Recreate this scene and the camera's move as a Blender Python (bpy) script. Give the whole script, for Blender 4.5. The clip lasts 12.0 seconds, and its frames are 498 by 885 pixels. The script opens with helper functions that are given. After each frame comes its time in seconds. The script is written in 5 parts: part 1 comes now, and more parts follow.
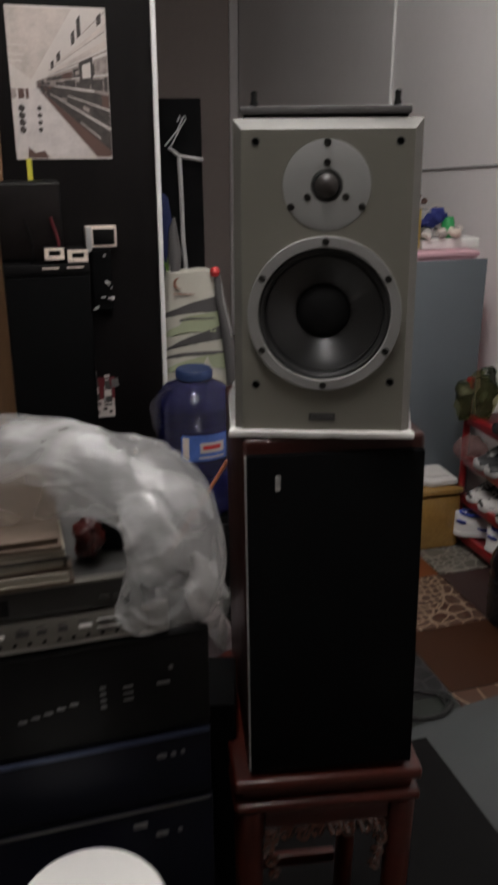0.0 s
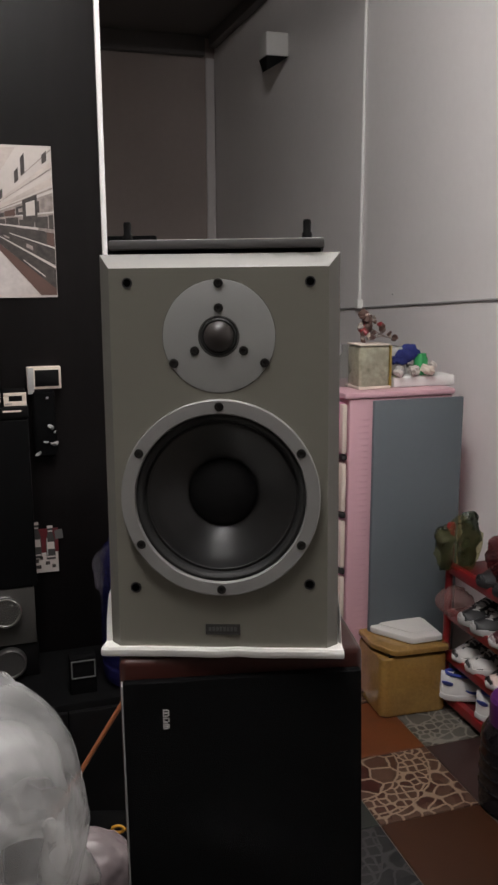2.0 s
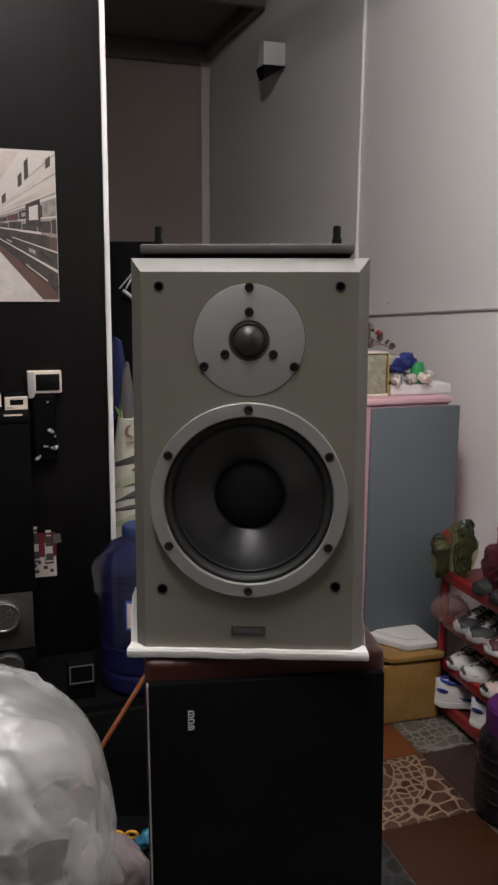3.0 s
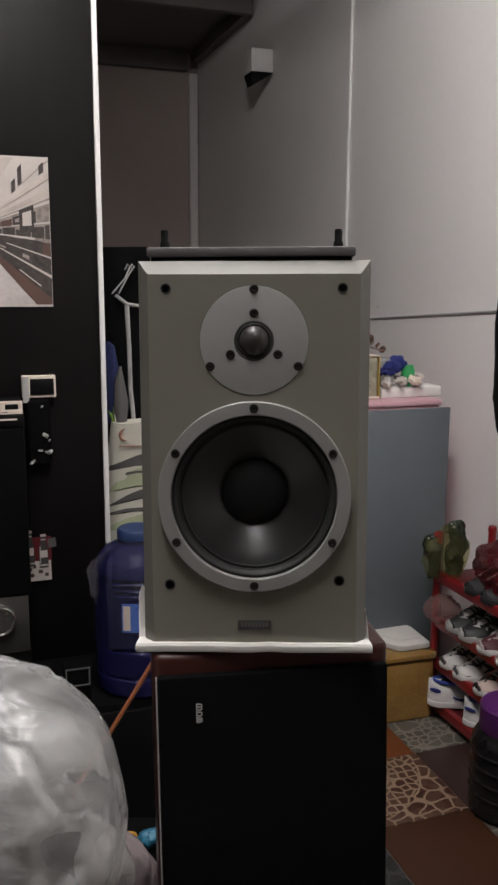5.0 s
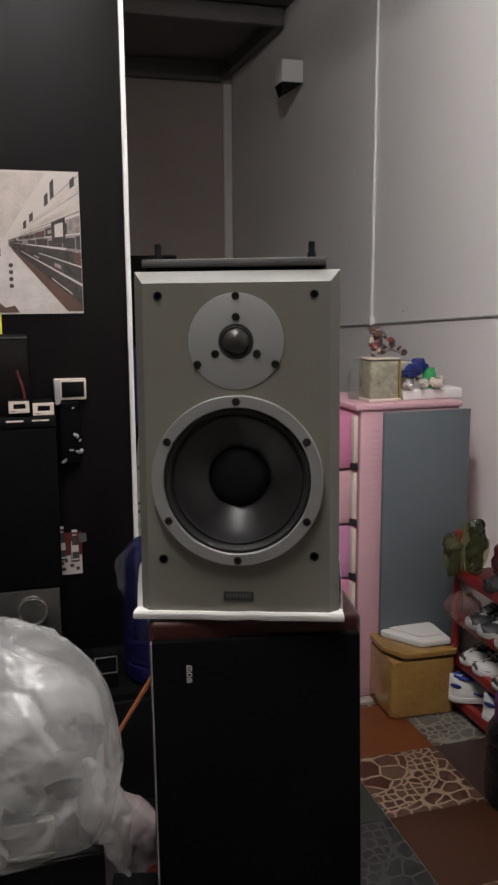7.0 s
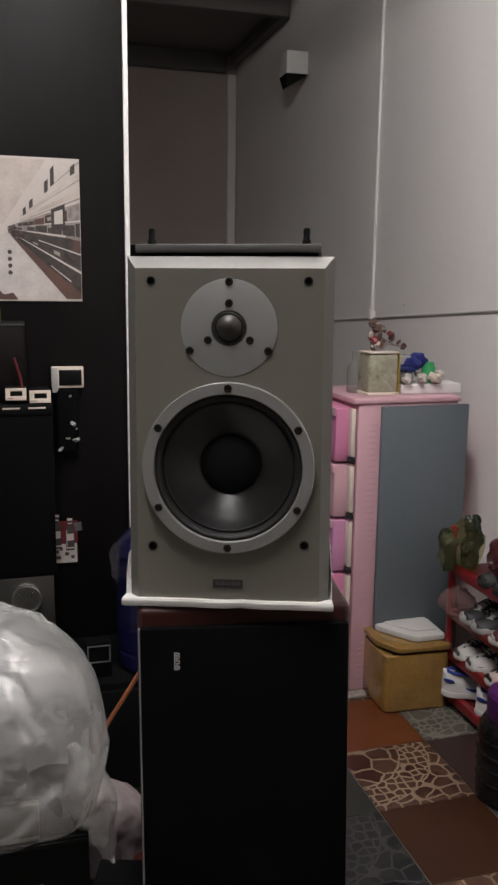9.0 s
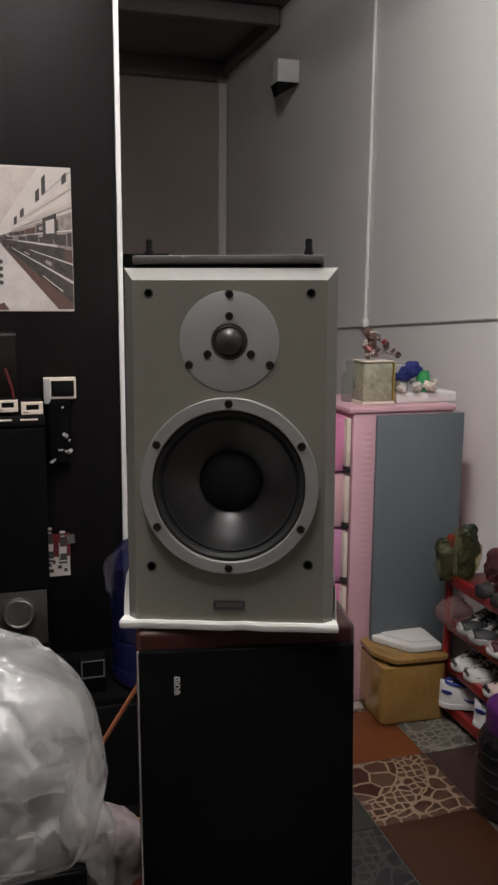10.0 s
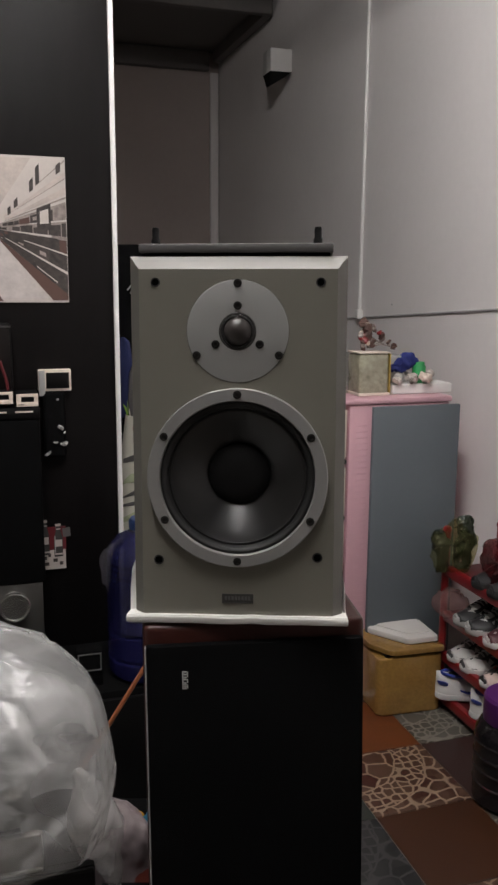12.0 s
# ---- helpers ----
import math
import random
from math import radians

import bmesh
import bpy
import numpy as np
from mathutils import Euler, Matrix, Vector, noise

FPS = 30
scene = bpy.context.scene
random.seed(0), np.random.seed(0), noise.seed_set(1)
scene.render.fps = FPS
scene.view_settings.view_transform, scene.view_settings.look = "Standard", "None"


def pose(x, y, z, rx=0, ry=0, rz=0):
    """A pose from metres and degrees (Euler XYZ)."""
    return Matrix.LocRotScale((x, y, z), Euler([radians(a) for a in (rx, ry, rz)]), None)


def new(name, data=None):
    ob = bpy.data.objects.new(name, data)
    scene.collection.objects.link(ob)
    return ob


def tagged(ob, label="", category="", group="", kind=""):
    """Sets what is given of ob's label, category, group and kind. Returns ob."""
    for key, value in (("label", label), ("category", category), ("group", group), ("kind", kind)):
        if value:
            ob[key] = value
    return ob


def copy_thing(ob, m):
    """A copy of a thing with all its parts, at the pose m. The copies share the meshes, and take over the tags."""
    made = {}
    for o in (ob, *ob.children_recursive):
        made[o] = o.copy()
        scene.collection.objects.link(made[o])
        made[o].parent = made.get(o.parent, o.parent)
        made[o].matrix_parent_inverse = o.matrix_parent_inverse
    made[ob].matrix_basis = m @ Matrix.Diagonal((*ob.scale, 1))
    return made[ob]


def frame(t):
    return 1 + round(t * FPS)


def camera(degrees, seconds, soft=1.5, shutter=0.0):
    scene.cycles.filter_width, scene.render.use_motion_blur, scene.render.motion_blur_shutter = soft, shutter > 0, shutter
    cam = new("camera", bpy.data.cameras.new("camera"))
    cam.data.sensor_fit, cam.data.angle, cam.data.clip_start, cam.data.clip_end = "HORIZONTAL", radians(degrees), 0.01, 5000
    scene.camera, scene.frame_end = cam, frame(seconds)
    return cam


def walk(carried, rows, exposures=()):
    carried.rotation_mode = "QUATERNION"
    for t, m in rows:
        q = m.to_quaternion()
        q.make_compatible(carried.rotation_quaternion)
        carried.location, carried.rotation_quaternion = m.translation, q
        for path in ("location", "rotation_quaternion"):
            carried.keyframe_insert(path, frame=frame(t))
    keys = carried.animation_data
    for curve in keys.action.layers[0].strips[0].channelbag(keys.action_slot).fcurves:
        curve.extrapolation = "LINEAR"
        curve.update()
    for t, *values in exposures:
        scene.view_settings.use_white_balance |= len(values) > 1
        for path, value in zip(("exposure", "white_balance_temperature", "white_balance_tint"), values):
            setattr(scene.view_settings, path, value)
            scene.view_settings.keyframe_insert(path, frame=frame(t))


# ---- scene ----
cam = camera(32.8, 12.0, soft=2.6, shutter=0.5)
METRES, EYE, TILT, LEAN, TURN = 0.537, 1.422, 0.0, 0.0, 0.0
ROWS = [
    (0.0, 0.0, 0.0, 0.0, 0.0, -19.88, -0.01),
    (0.5, 0.0521, 0.1832, 0.0133, -1.9, -15.63, 0.26),
    (1.0, 0.0983, 0.3364, 0.0288, -2.72, -13.07, 0.86),
    (1.5, 0.192, 0.4202, 0.0166, -1.35, -11.8, 0.62),
    (2.0, 0.1985, 0.4475, 0.0063, -0.44, -11.37, 0.22),
    (2.5, 0.1464, 0.4363, 0.0036, -0.8, -11.03, -0.02),
    (3.0, 0.1291, 0.4343, 0.0011, -1.24, -10.85, -0.48),
    (5.0, 0.0986, 0.3987, -0.0048, -2.13, -10.49, -0.22),
    (5.5, 0.0894, 0.3501, 0.0037, -2.75, -9.89, -0.2),
    (6.0, 0.1423, 0.3015, 0.005, -1.8, -9.69, -0.07),
    (6.5, 0.1914, 0.2531, 0.0013, -0.43, -9.93, 0.31),
    (7.0, 0.2032, 0.22, -0.0022, 0.65, -10.13, 0.31),
    (9.0, 0.2193, 0.2269, -0.015, 0.82, -10.57, -0.65),
    (9.5, 0.2133, 0.2536, -0.0061, 0.43, -10.25, -0.6),
    (10.0, 0.1999, 0.2774, -0.0068, 0.18, -10.07, -0.43),
    (10.5, 0.1831, 0.2887, -0.009, -0.09, -10.15, -0.22),
    (11.0, 0.1723, 0.2932, -0.0109, -0.38, -10.26, -0.09),
    (11.5, 0.1696, 0.2974, -0.0122, -0.49, -10.48, -0.19),
    (12.0, 0.1664, 0.2979, -0.012, -0.5, -10.6, -0.39),
]
walk(cam, [(t, pose(0, 0, EYE, TILT, LEAN, TURN) @ pose(METRES * x, METRES * y, METRES * z, 90 + pitch, roll, yaw)) for t, x, y, z, yaw, pitch, roll in ROWS],
     [(0.0, -0.34), (0.6, -0.20), (1.3, -0.02), (12.0, -0.02)])

# ---- light ----
world = bpy.data.worlds.new("night")
world.use_nodes = True
world.node_tree.nodes["Background"].inputs[0].default_value = (0.05, 0.055, 0.07, 1)
world.node_tree.nodes["Background"].inputs[1].default_value = 0.05
scene.world = world
ROOM = pose(0, 0, 0, 0, 0, 17)      # the room is turned to the camera's first heading: a to its side, b into its depth


TUBES = ((-0.04, 0.56, 3.12, 305.0), (0.52, 1.45, 2.95, 278.0))     # a, b, height and strength of the two ceiling tubes


# ---- materials ----
def mat(name, rgb, rough=0.6, metal=0.0, vary=0.12, scale=9.0, fine=90.0, bump=0.05, coat=0.0, sheen=0.0, spec=0.5, dirt=None, dirt_amount=0.0, stretch=(1, 1, 1)):
    m = bpy.data.materials.new(name)
    m.use_nodes = True
    t = m.node_tree
    n, l = t.nodes, t.links
    b = n["Principled BSDF"]
    tc = n.new("ShaderNodeTexCoord")
    mp = n.new("ShaderNodeMapping")
    mp.inputs["Scale"].default_value = stretch
    l.new(tc.outputs["Object"], mp.inputs[0])
    big = n.new("ShaderNodeTexNoise")
    big.inputs["Scale"].default_value, big.inputs["Detail"].default_value = scale, 5
    small = n.new("ShaderNodeTexNoise")
    small.inputs["Scale"].default_value, small.inputs["Detail"].default_value = fine, 3
    for q in (big, small):
        l.new(mp.outputs[0], q.inputs["Vector"])
    add = n.new("ShaderNodeMath")
    add.operation = "MULTIPLY_ADD"
    l.new(small.outputs[0], add.inputs[0])
    add.inputs[1].default_value = 0.45
    l.new(big.outputs[0], add.inputs[2])
    info = n.new("ShaderNodeObjectInfo")
    rnd = n.new("ShaderNodeMath")
    rnd.operation = "MULTIPLY_ADD"
    l.new(info.outputs["Random"], rnd.inputs[0])
    rnd.inputs[1].default_value = 0.12
    l.new(add.outputs[0], rnd.inputs[2])
    ramp = n.new("ShaderNodeMapRange")
    ramp.inputs[1].default_value, ramp.inputs[2].default_value = 0.35, 1.15
    ramp.inputs[3].default_value, ramp.inputs[4].default_value = 1 - vary, 1 + vary
    l.new(rnd.outputs[0], ramp.inputs[0])
    mul = n.new("ShaderNodeVectorMath")
    mul.operation = "SCALE"
    mul.inputs[0].default_value = rgb
    l.new(ramp.outputs[0], mul.inputs["Scale"])
    last = mul.outputs[0]
    if dirt:
        dn = n.new("ShaderNodeTexNoise")
        dn.inputs["Scale"].default_value, dn.inputs["Detail"].default_value = scale * 0.6, 8
        dn.inputs["Roughness"].default_value = 0.7
        l.new(mp.outputs[0], dn.inputs["Vector"])
        dr = n.new("ShaderNodeMapRange")
        dr.inputs[1].default_value, dr.inputs[2].default_value = 0.5, 0.75
        dr.inputs[3].default_value, dr.inputs[4].default_value = 0.0, dirt_amount
        l.new(dn.outputs[0], dr.inputs[0])
        mix = n.new("ShaderNodeMix")
        mix.data_type = "RGBA"
        l.new(dr.outputs[0], mix.inputs[0])
        l.new(last, mix.inputs[6])
        mix.inputs[7].default_value = (*dirt, 1)
        last = mix.outputs[2]
    l.new(last, b.inputs["Base Color"])
    rr = n.new("ShaderNodeMapRange")
    rr.inputs[1].default_value, rr.inputs[2].default_value = 0.3, 1.1
    rr.inputs[3].default_value, rr.inputs[4].default_value = max(rough - 0.07, 0.02), min(rough + 0.07, 1)
    l.new(add.outputs[0], rr.inputs[0])
    l.new(rr.outputs[0], b.inputs["Roughness"])
    b.inputs["Metallic"].default_value = metal
    b.inputs["Specular IOR Level"].default_value = spec
    b.inputs["Coat Weight"].default_value = coat
    b.inputs["Coat Roughness"].default_value = 0.12
    b.inputs["Sheen Weight"].default_value = sheen
    if bump:
        bp = n.new("ShaderNodeBump")
        bp.inputs["Strength"].default_value, bp.inputs["Distance"].default_value = bump, 0.004
        l.new(add.outputs[0], bp.inputs["Height"])
        l.new(bp.outputs[0], b.inputs["Normal"])
    return m


def clear(name, rgb, rough=0.15, through_light=0.6, ior=1.35, bump=0.4, scale=14.0):
    """Thin plastic: part of the light goes through, part is scattered, with gloss on creases."""
    m = bpy.data.materials.new(name)
    m.use_nodes = True
    n, l = m.node_tree.nodes, m.node_tree.links
    b = n["Principled BSDF"]
    b.inputs["Base Color"].default_value = (*rgb, 1)
    b.inputs["Roughness"].default_value = rough
    b.inputs["IOR"].default_value = ior
    tr = n.new("ShaderNodeBsdfTransparent")
    tr.inputs[0].default_value = (*[0.5 + 0.5 * c for c in rgb], 1)
    mix = n.new("ShaderNodeMixShader")
    mix.inputs[0].default_value = through_light
    l.new(b.outputs[0], mix.inputs[1])
    l.new(tr.outputs[0], mix.inputs[2])
    l.new(mix.outputs[0], n["Material Output"].inputs[0])
    ns = n.new("ShaderNodeTexNoise")
    ns.inputs["Scale"].default_value, ns.inputs["Detail"].default_value, ns.inputs["Distortion"].default_value = scale, 2.5, 1.0
    bp = n.new("ShaderNodeBump")
    bp.inputs["Strength"].default_value, bp.inputs["Distance"].default_value = bump, 0.02
    l.new(ns.outputs[0], bp.inputs["Height"])
    l.new(bp.outputs[0], b.inputs["Normal"])
    return m


TILE = 0.30


def pebbles(name, stone, stone2, joint, scale):
    """Printed tile: rounded stones in light joints, some large, some split into small ones."""
    m = bpy.data.materials.new(name)
    m.use_nodes = True
    n, l = m.node_tree.nodes, m.node_tree.links
    b = n["Principled BSDF"]

    def math_node(op, *values):
        q = n.new("ShaderNodeMath")
        q.operation = op
        for k, v in enumerate(values):
            if isinstance(v, (int, float)):
                q.inputs[k].default_value = v
            else:
                l.new(v, q.inputs[k])
        return q.outputs[0]

    def span(value, a0, a1):
        q = n.new("ShaderNodeMapRange")
        q.inputs[1].default_value, q.inputs[2].default_value = a0, a1
        l.new(value, q.inputs[0])
        return q.outputs[0]

    geo = n.new("ShaderNodeTexCoord")
    info = n.new("ShaderNodeObjectInfo")
    wob = n.new("ShaderNodeTexNoise")
    wob.inputs["Scale"].default_value, wob.inputs["Detail"].default_value = 26.0, 2
    l.new(geo.outputs["Object"], wob.inputs["Vector"])
    cen = n.new("ShaderNodeVectorMath")
    cen.operation = "MULTIPLY_ADD"
    l.new(wob.outputs["Color"], cen.inputs[0])
    cen.inputs[1].default_value = (0.016, 0.016, 0.0)
    l.new(geo.outputs["Object"], cen.inputs[2])
    shift = n.new("ShaderNodeVectorMath")
    shift.operation = "ADD"
    l.new(cen.outputs[0], shift.inputs[0])
    l.new(info.outputs["Random"], shift.inputs[1])
    # distance from the tile's corner: large stones, then a bow of small ones, then middling ones
    away = n.new("ShaderNodeVectorMath")
    away.operation = "DISTANCE"
    l.new(cen.outputs[0], away.inputs[0])
    away.inputs[1].default_value = (0.008, TILE + 0.008, 0.0)
    rad = away.outputs["Value"]
    made = []
    for s in (scale, scale * 2.7, scale * 1.5):
        v = n.new("ShaderNodeTexVoronoi")
        v.voronoi_dimensions, v.feature = "2D", "DISTANCE_TO_EDGE"
        c = n.new("ShaderNodeTexVoronoi")
        c.voronoi_dimensions = "2D"
        for q in (v, c):
            q.inputs["Scale"].default_value, q.inputs["Randomness"].default_value = s, 0.72
            l.new(shift.outputs[0], q.inputs["Vector"])
        made.append((span(v.outputs["Distance"], 0.0022 * s, 0.0042 * s), span(c.outputs["Distance"], 0.68, 0.56), c.outputs["Color"]))
    near = math_node("LESS_THAN", rad, 0.185)
    far = math_node("GREATER_THAN", rad, 0.275)
    band = math_node("SUBTRACT", math_node("SUBTRACT", 1.0, near), far)
    faces = [math_node("MULTIPLY", a, b_) for a, b_, _ in made]
    face = math_node("ADD", math_node("MULTIPLY", faces[0], near), math_node("ADD", math_node("MULTIPLY", faces[1], band), math_node("MULTIPLY", faces[2], far)))
    for edge in (0.185, 0.275):
        face = math_node("MULTIPLY", face, span(math_node("ABSOLUTE", math_node("SUBTRACT", rad, edge)), 0.0018, 0.0036))
    big, small = n.new("ShaderNodeSeparateColor"), n.new("ShaderNodeSeparateColor")
    l.new(made[0][2], big.inputs[0])
    l.new(made[1][2], small.inputs[0])
    split = math_node("SUBTRACT", 1.0, near)
    pick = n.new("ShaderNodeMix")
    l.new(split, pick.inputs[0])
    l.new(big.outputs[1], pick.inputs[2])
    l.new(small.outputs[1], pick.inputs[3])
    tone = n.new("ShaderNodeMix")
    tone.data_type = "RGBA"
    l.new(pick.outputs[0], tone.inputs[0])
    tone.inputs[6].default_value, tone.inputs[7].default_value = (*stone, 1), (*stone2, 1)
    fin = n.new("ShaderNodeMix")
    fin.data_type = "RGBA"
    l.new(face, fin.inputs[0])
    fin.inputs[6].default_value = (*joint, 1)
    l.new(tone.outputs[2], fin.inputs[7])
    l.new(fin.outputs[2], b.inputs["Base Color"])
    b.inputs["Roughness"].default_value = 0.38
    bp = n.new("ShaderNodeBump")
    bp.inputs["Strength"].default_value, bp.inputs["Distance"].default_value = 0.25, 0.002
    l.new(face, bp.inputs["Height"])
    l.new(bp.outputs[0], b.inputs["Normal"])
    return m


M_WALL = mat("painted_wall", (0.80, 0.765, 0.755), 0.7, vary=0.05, scale=1.3, fine=30, bump=0.03, dirt=(0.5, 0.47, 0.45), dirt_amount=0.16)
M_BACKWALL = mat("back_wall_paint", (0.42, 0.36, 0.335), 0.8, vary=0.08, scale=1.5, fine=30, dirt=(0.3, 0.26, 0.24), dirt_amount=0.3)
# for walls out of view, kept dark so they bounce little light
M_DIM = mat("dark_unseen_wall", (0.16, 0.15, 0.14), 0.8, vary=0.1, scale=2)
M_CEIL = mat("dark_ceiling_board", (0.30, 0.29, 0.28), 0.8, vary=0.05)
M_LOFT = mat("loft_board", (0.13, 0.12, 0.115), 0.7, vary=0.15, scale=4)
M_WHITE = mat("white_plastic", (0.80, 0.79, 0.77), 0.45, vary=0.04, bump=0.02)
M_FOAM = mat("white_foam", (0.86, 0.85, 0.82), 0.85, vary=0.03, fine=300, bump=0.1)
# the lacquer's lighter upright streaks paint in soft reflections on the board
M_BLACK = mat("black_lacquer", (0.0052, 0.0044, 0.0045), 0.46, vary=0.3, scale=3, bump=0.02, dirt=(0.012, 0.0098, 0.0098), dirt_amount=0.8, spec=0.13, stretch=(1.6, 1, 0.25))
M_BLACKP = mat("black_plastic", (0.0036, 0.0034, 0.0036), 0.5, vary=0.2, spec=0.14)
M_BLUEBLK = mat("blue_black_metal", (0.0025, 0.0032, 0.009), 0.45, 0.0, vary=0.2, stretch=(1, 1, 20), spec=0.2)
M_CLOTH = mat("black_grille_cloth", (0.0038, 0.0038, 0.004), 0.95, vary=0.25, fine=900, bump=0.3, spec=0.04)
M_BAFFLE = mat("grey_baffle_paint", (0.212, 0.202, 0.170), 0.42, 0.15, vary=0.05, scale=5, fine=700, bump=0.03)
# darker copy of the baffle grey: the bevel's shade is in the colour
M_BAFFLE_EDGE = mat("shaded_edge_grey", (0.145, 0.139, 0.121), 0.50, 0.0, vary=0.05, scale=5, fine=30, bump=0.0)
M_SIDE = mat("dark_side_veneer", (0.030, 0.027, 0.026), 0.4, vary=0.2, stretch=(6, 6, 0.6))
M_ALU = mat("brushed_aluminium", (0.30, 0.295, 0.287), 0.5, 0.3, vary=0.06, fine=260, bump=0.03)
M_ALU2 = mat("satin_faceplate", (0.29, 0.288, 0.28), 0.6, 0.1, vary=0.04, fine=400, bump=0.02)
M_CONE = mat("polymer_cone", (0.0016, 0.0016, 0.002), 0.345, vary=0.0, scale=20, fine=300, bump=0.0, spec=0.75)
M_CAP = mat("dust_cap_polymer", (0.0055, 0.0055, 0.006), 0.62, vary=0.1, spec=0.25)
M_RUBBER = mat("rubber", (0.012, 0.012, 0.012), 0.6, vary=0.15)
M_DOME = mat("soft_dome", (0.035, 0.03, 0.028), 0.36, vary=0.1, fine=600)
M_SCREW = mat("dark_screw", (0.03, 0.028, 0.026), 0.4, 0.6)
M_HOLE = mat("hole_black", (0.002, 0.002, 0.002), 1.0, spec=0.0)
M_GRILLE = mat("grey_grille_frame", (0.10, 0.095, 0.095), 0.55, vary=0.1)
M_MAHOG = mat("mahogany_veneer", (0.036, 0.0085, 0.006), 0.4, vary=0.4, scale=6, stretch=(1, 5, 5), coat=0.12, spec=0.35)
M_REDWOOD = mat("red_lacquered_wood", (0.052, 0.0085, 0.005), 0.34, vary=0.4, scale=7, stretch=(0.7, 5, 5), coat=0.2, spec=0.35)
M_CARVED = mat("polished_carving", (0.06, 0.020, 0.012), 0.22, vary=0.3, scale=30, coat=0.9)
M_OAK = mat("brown_timber", (0.22, 0.12, 0.06), 0.55, vary=0.3, scale=8, stretch=(5, 5, 0.5))
M_SILVER = mat("silver_fascia", (0.17, 0.158, 0.14), 0.45, 0.4, vary=0.08, fine=200, stretch=(0.3, 1, 8))
M_GREYTRIM = mat("grey_trim", (0.35, 0.34, 0.33), 0.5)
M_MARK = mat("dim_print", (0.10, 0.10, 0.098), 0.5)
M_DULL = mat("dull_grey_case", (0.05, 0.048, 0.046), 0.45, 0.2)
M_PANEL = mat("dark_grey_panel", (0.022, 0.021, 0.020), 0.4, 0.2)
M_PAPER = mat("printed_paper", (0.52, 0.47, 0.435), 0.5, vary=0.12, scale=14)
M_PAPERD = mat("printed_dark", (0.045, 0.036, 0.033), 0.6, vary=0.8, scale=70)
M_PAPERM = mat("printed_mid", (0.26, 0.22, 0.20), 0.6, vary=0.6, scale=60)
M_PAPERB = mat("printed_brown", (0.095, 0.050, 0.040), 0.6, vary=0.2)
M_YELLOW = mat("yellow_tape", (0.55, 0.50, 0.05), 0.5)
M_YELLOWH = mat("orange_yellow_plastic", (0.60, 0.30, 0.03), 0.4)
M_PINK = mat("pink_plastic", (0.62, 0.37, 0.42), 0.4, vary=0.06)
M_PINKHOT = mat("deep_pink_plastic", (0.62, 0.22, 0.38), 0.38, vary=0.08)
M_CREAM = mat("cream_plastic", (0.70, 0.60, 0.52), 0.45, vary=0.08)
M_SLATE = mat("slate_blue_board", (0.115, 0.133, 0.148), 0.6, vary=0.08, scale=2, dirt=(0.10, 0.113, 0.128), dirt_amount=0.4)
M_TAPE = mat("packing_tape_carton", (0.30, 0.168, 0.046), 0.16, vary=0.45, scale=7, bump=0.12, coat=1.0, dirt=(0.22, 0.12, 0.045), dirt_amount=0.5)
M_LID = mat("grey_white_foam_lid", (0.55, 0.53, 0.51), 0.7, vary=0.06)
M_RED = mat("red_plastic", (0.21, 0.009, 0.012), 0.33, vary=0.35, scale=9, dirt=(0.10, 0.012, 0.012), dirt_amount=0.6)
M_SHOEW = mat("white_shoe_leather", (0.60, 0.58, 0.57), 0.55, vary=0.12, dirt=(0.35, 0.32, 0.30), dirt_amount=0.4)


def patched(name, rgb, rgb2, amount):
    m = mat(name, rgb, 0.55, vary=0.12)
    n, l = m.node_tree.nodes, m.node_tree.links
    b = n["Principled BSDF"]
    src = b.inputs["Base Color"].links[0].from_socket
    tc = n.new("ShaderNodeTexCoord")
    ns = n.new("ShaderNodeTexVoronoi")
    ns.inputs["Scale"].default_value = 42.0
    l.new(tc.outputs["Object"], ns.inputs["Vector"])
    sp = n.new("ShaderNodeSeparateColor")
    l.new(ns.outputs["Color"], sp.inputs[0])
    st = n.new("ShaderNodeMath")
    st.operation = "LESS_THAN"
    st.inputs[1].default_value = amount
    l.new(sp.outputs[0], st.inputs[0])
    mx = n.new("ShaderNodeMix")
    mx.data_type = "RGBA"
    l.new(st.outputs[0], mx.inputs[0])
    l.new(src, mx.inputs[6])
    mx.inputs[7].default_value = (*rgb2, 1)
    l.new(mx.outputs[2], b.inputs["Base Color"])
    return m


M_SHOE1 = patched("white_black_panels", (0.54, 0.52, 0.50), (0.06, 0.06, 0.06), 0.28)
M_SHOE2 = patched("white_coral_black_panels", (0.60, 0.47, 0.42), (0.02, 0.02, 0.02), 0.42)
M_SHOE3 = patched("black_white_panels", (0.015, 0.015, 0.016), (0.45, 0.44, 0.43), 0.16)
M_SHOE4 = patched("maroon_white_panels", (0.07, 0.012, 0.018), (0.42, 0.36, 0.36), 0.18)
M_SHOEK = mat("black_shoe_mesh", (0.015, 0.015, 0.016), 0.7, vary=0.3)
M_SHOEB = mat("blue_shoe_panel", (0.03, 0.05, 0.28), 0.5)
M_SHOEO = mat("coral_shoe_panel", (0.60, 0.13, 0.08), 0.55)
M_SHOEG = mat("green_shoe_panel", (0.20, 0.42, 0.10), 0.55)
M_PURPLE = mat("purple_lid", (0.075, 0.013, 0.105), 0.4)
M_NAVY = mat("navy_cloth", (0.012, 0.02, 0.14), 0.8)
M_DARKNAVY = mat("dark_navy_cloth", (0.010, 0.016, 0.075), 0.8)
M_GREEN = mat("green_plastic", (0.03, 0.30, 0.09), 0.4)
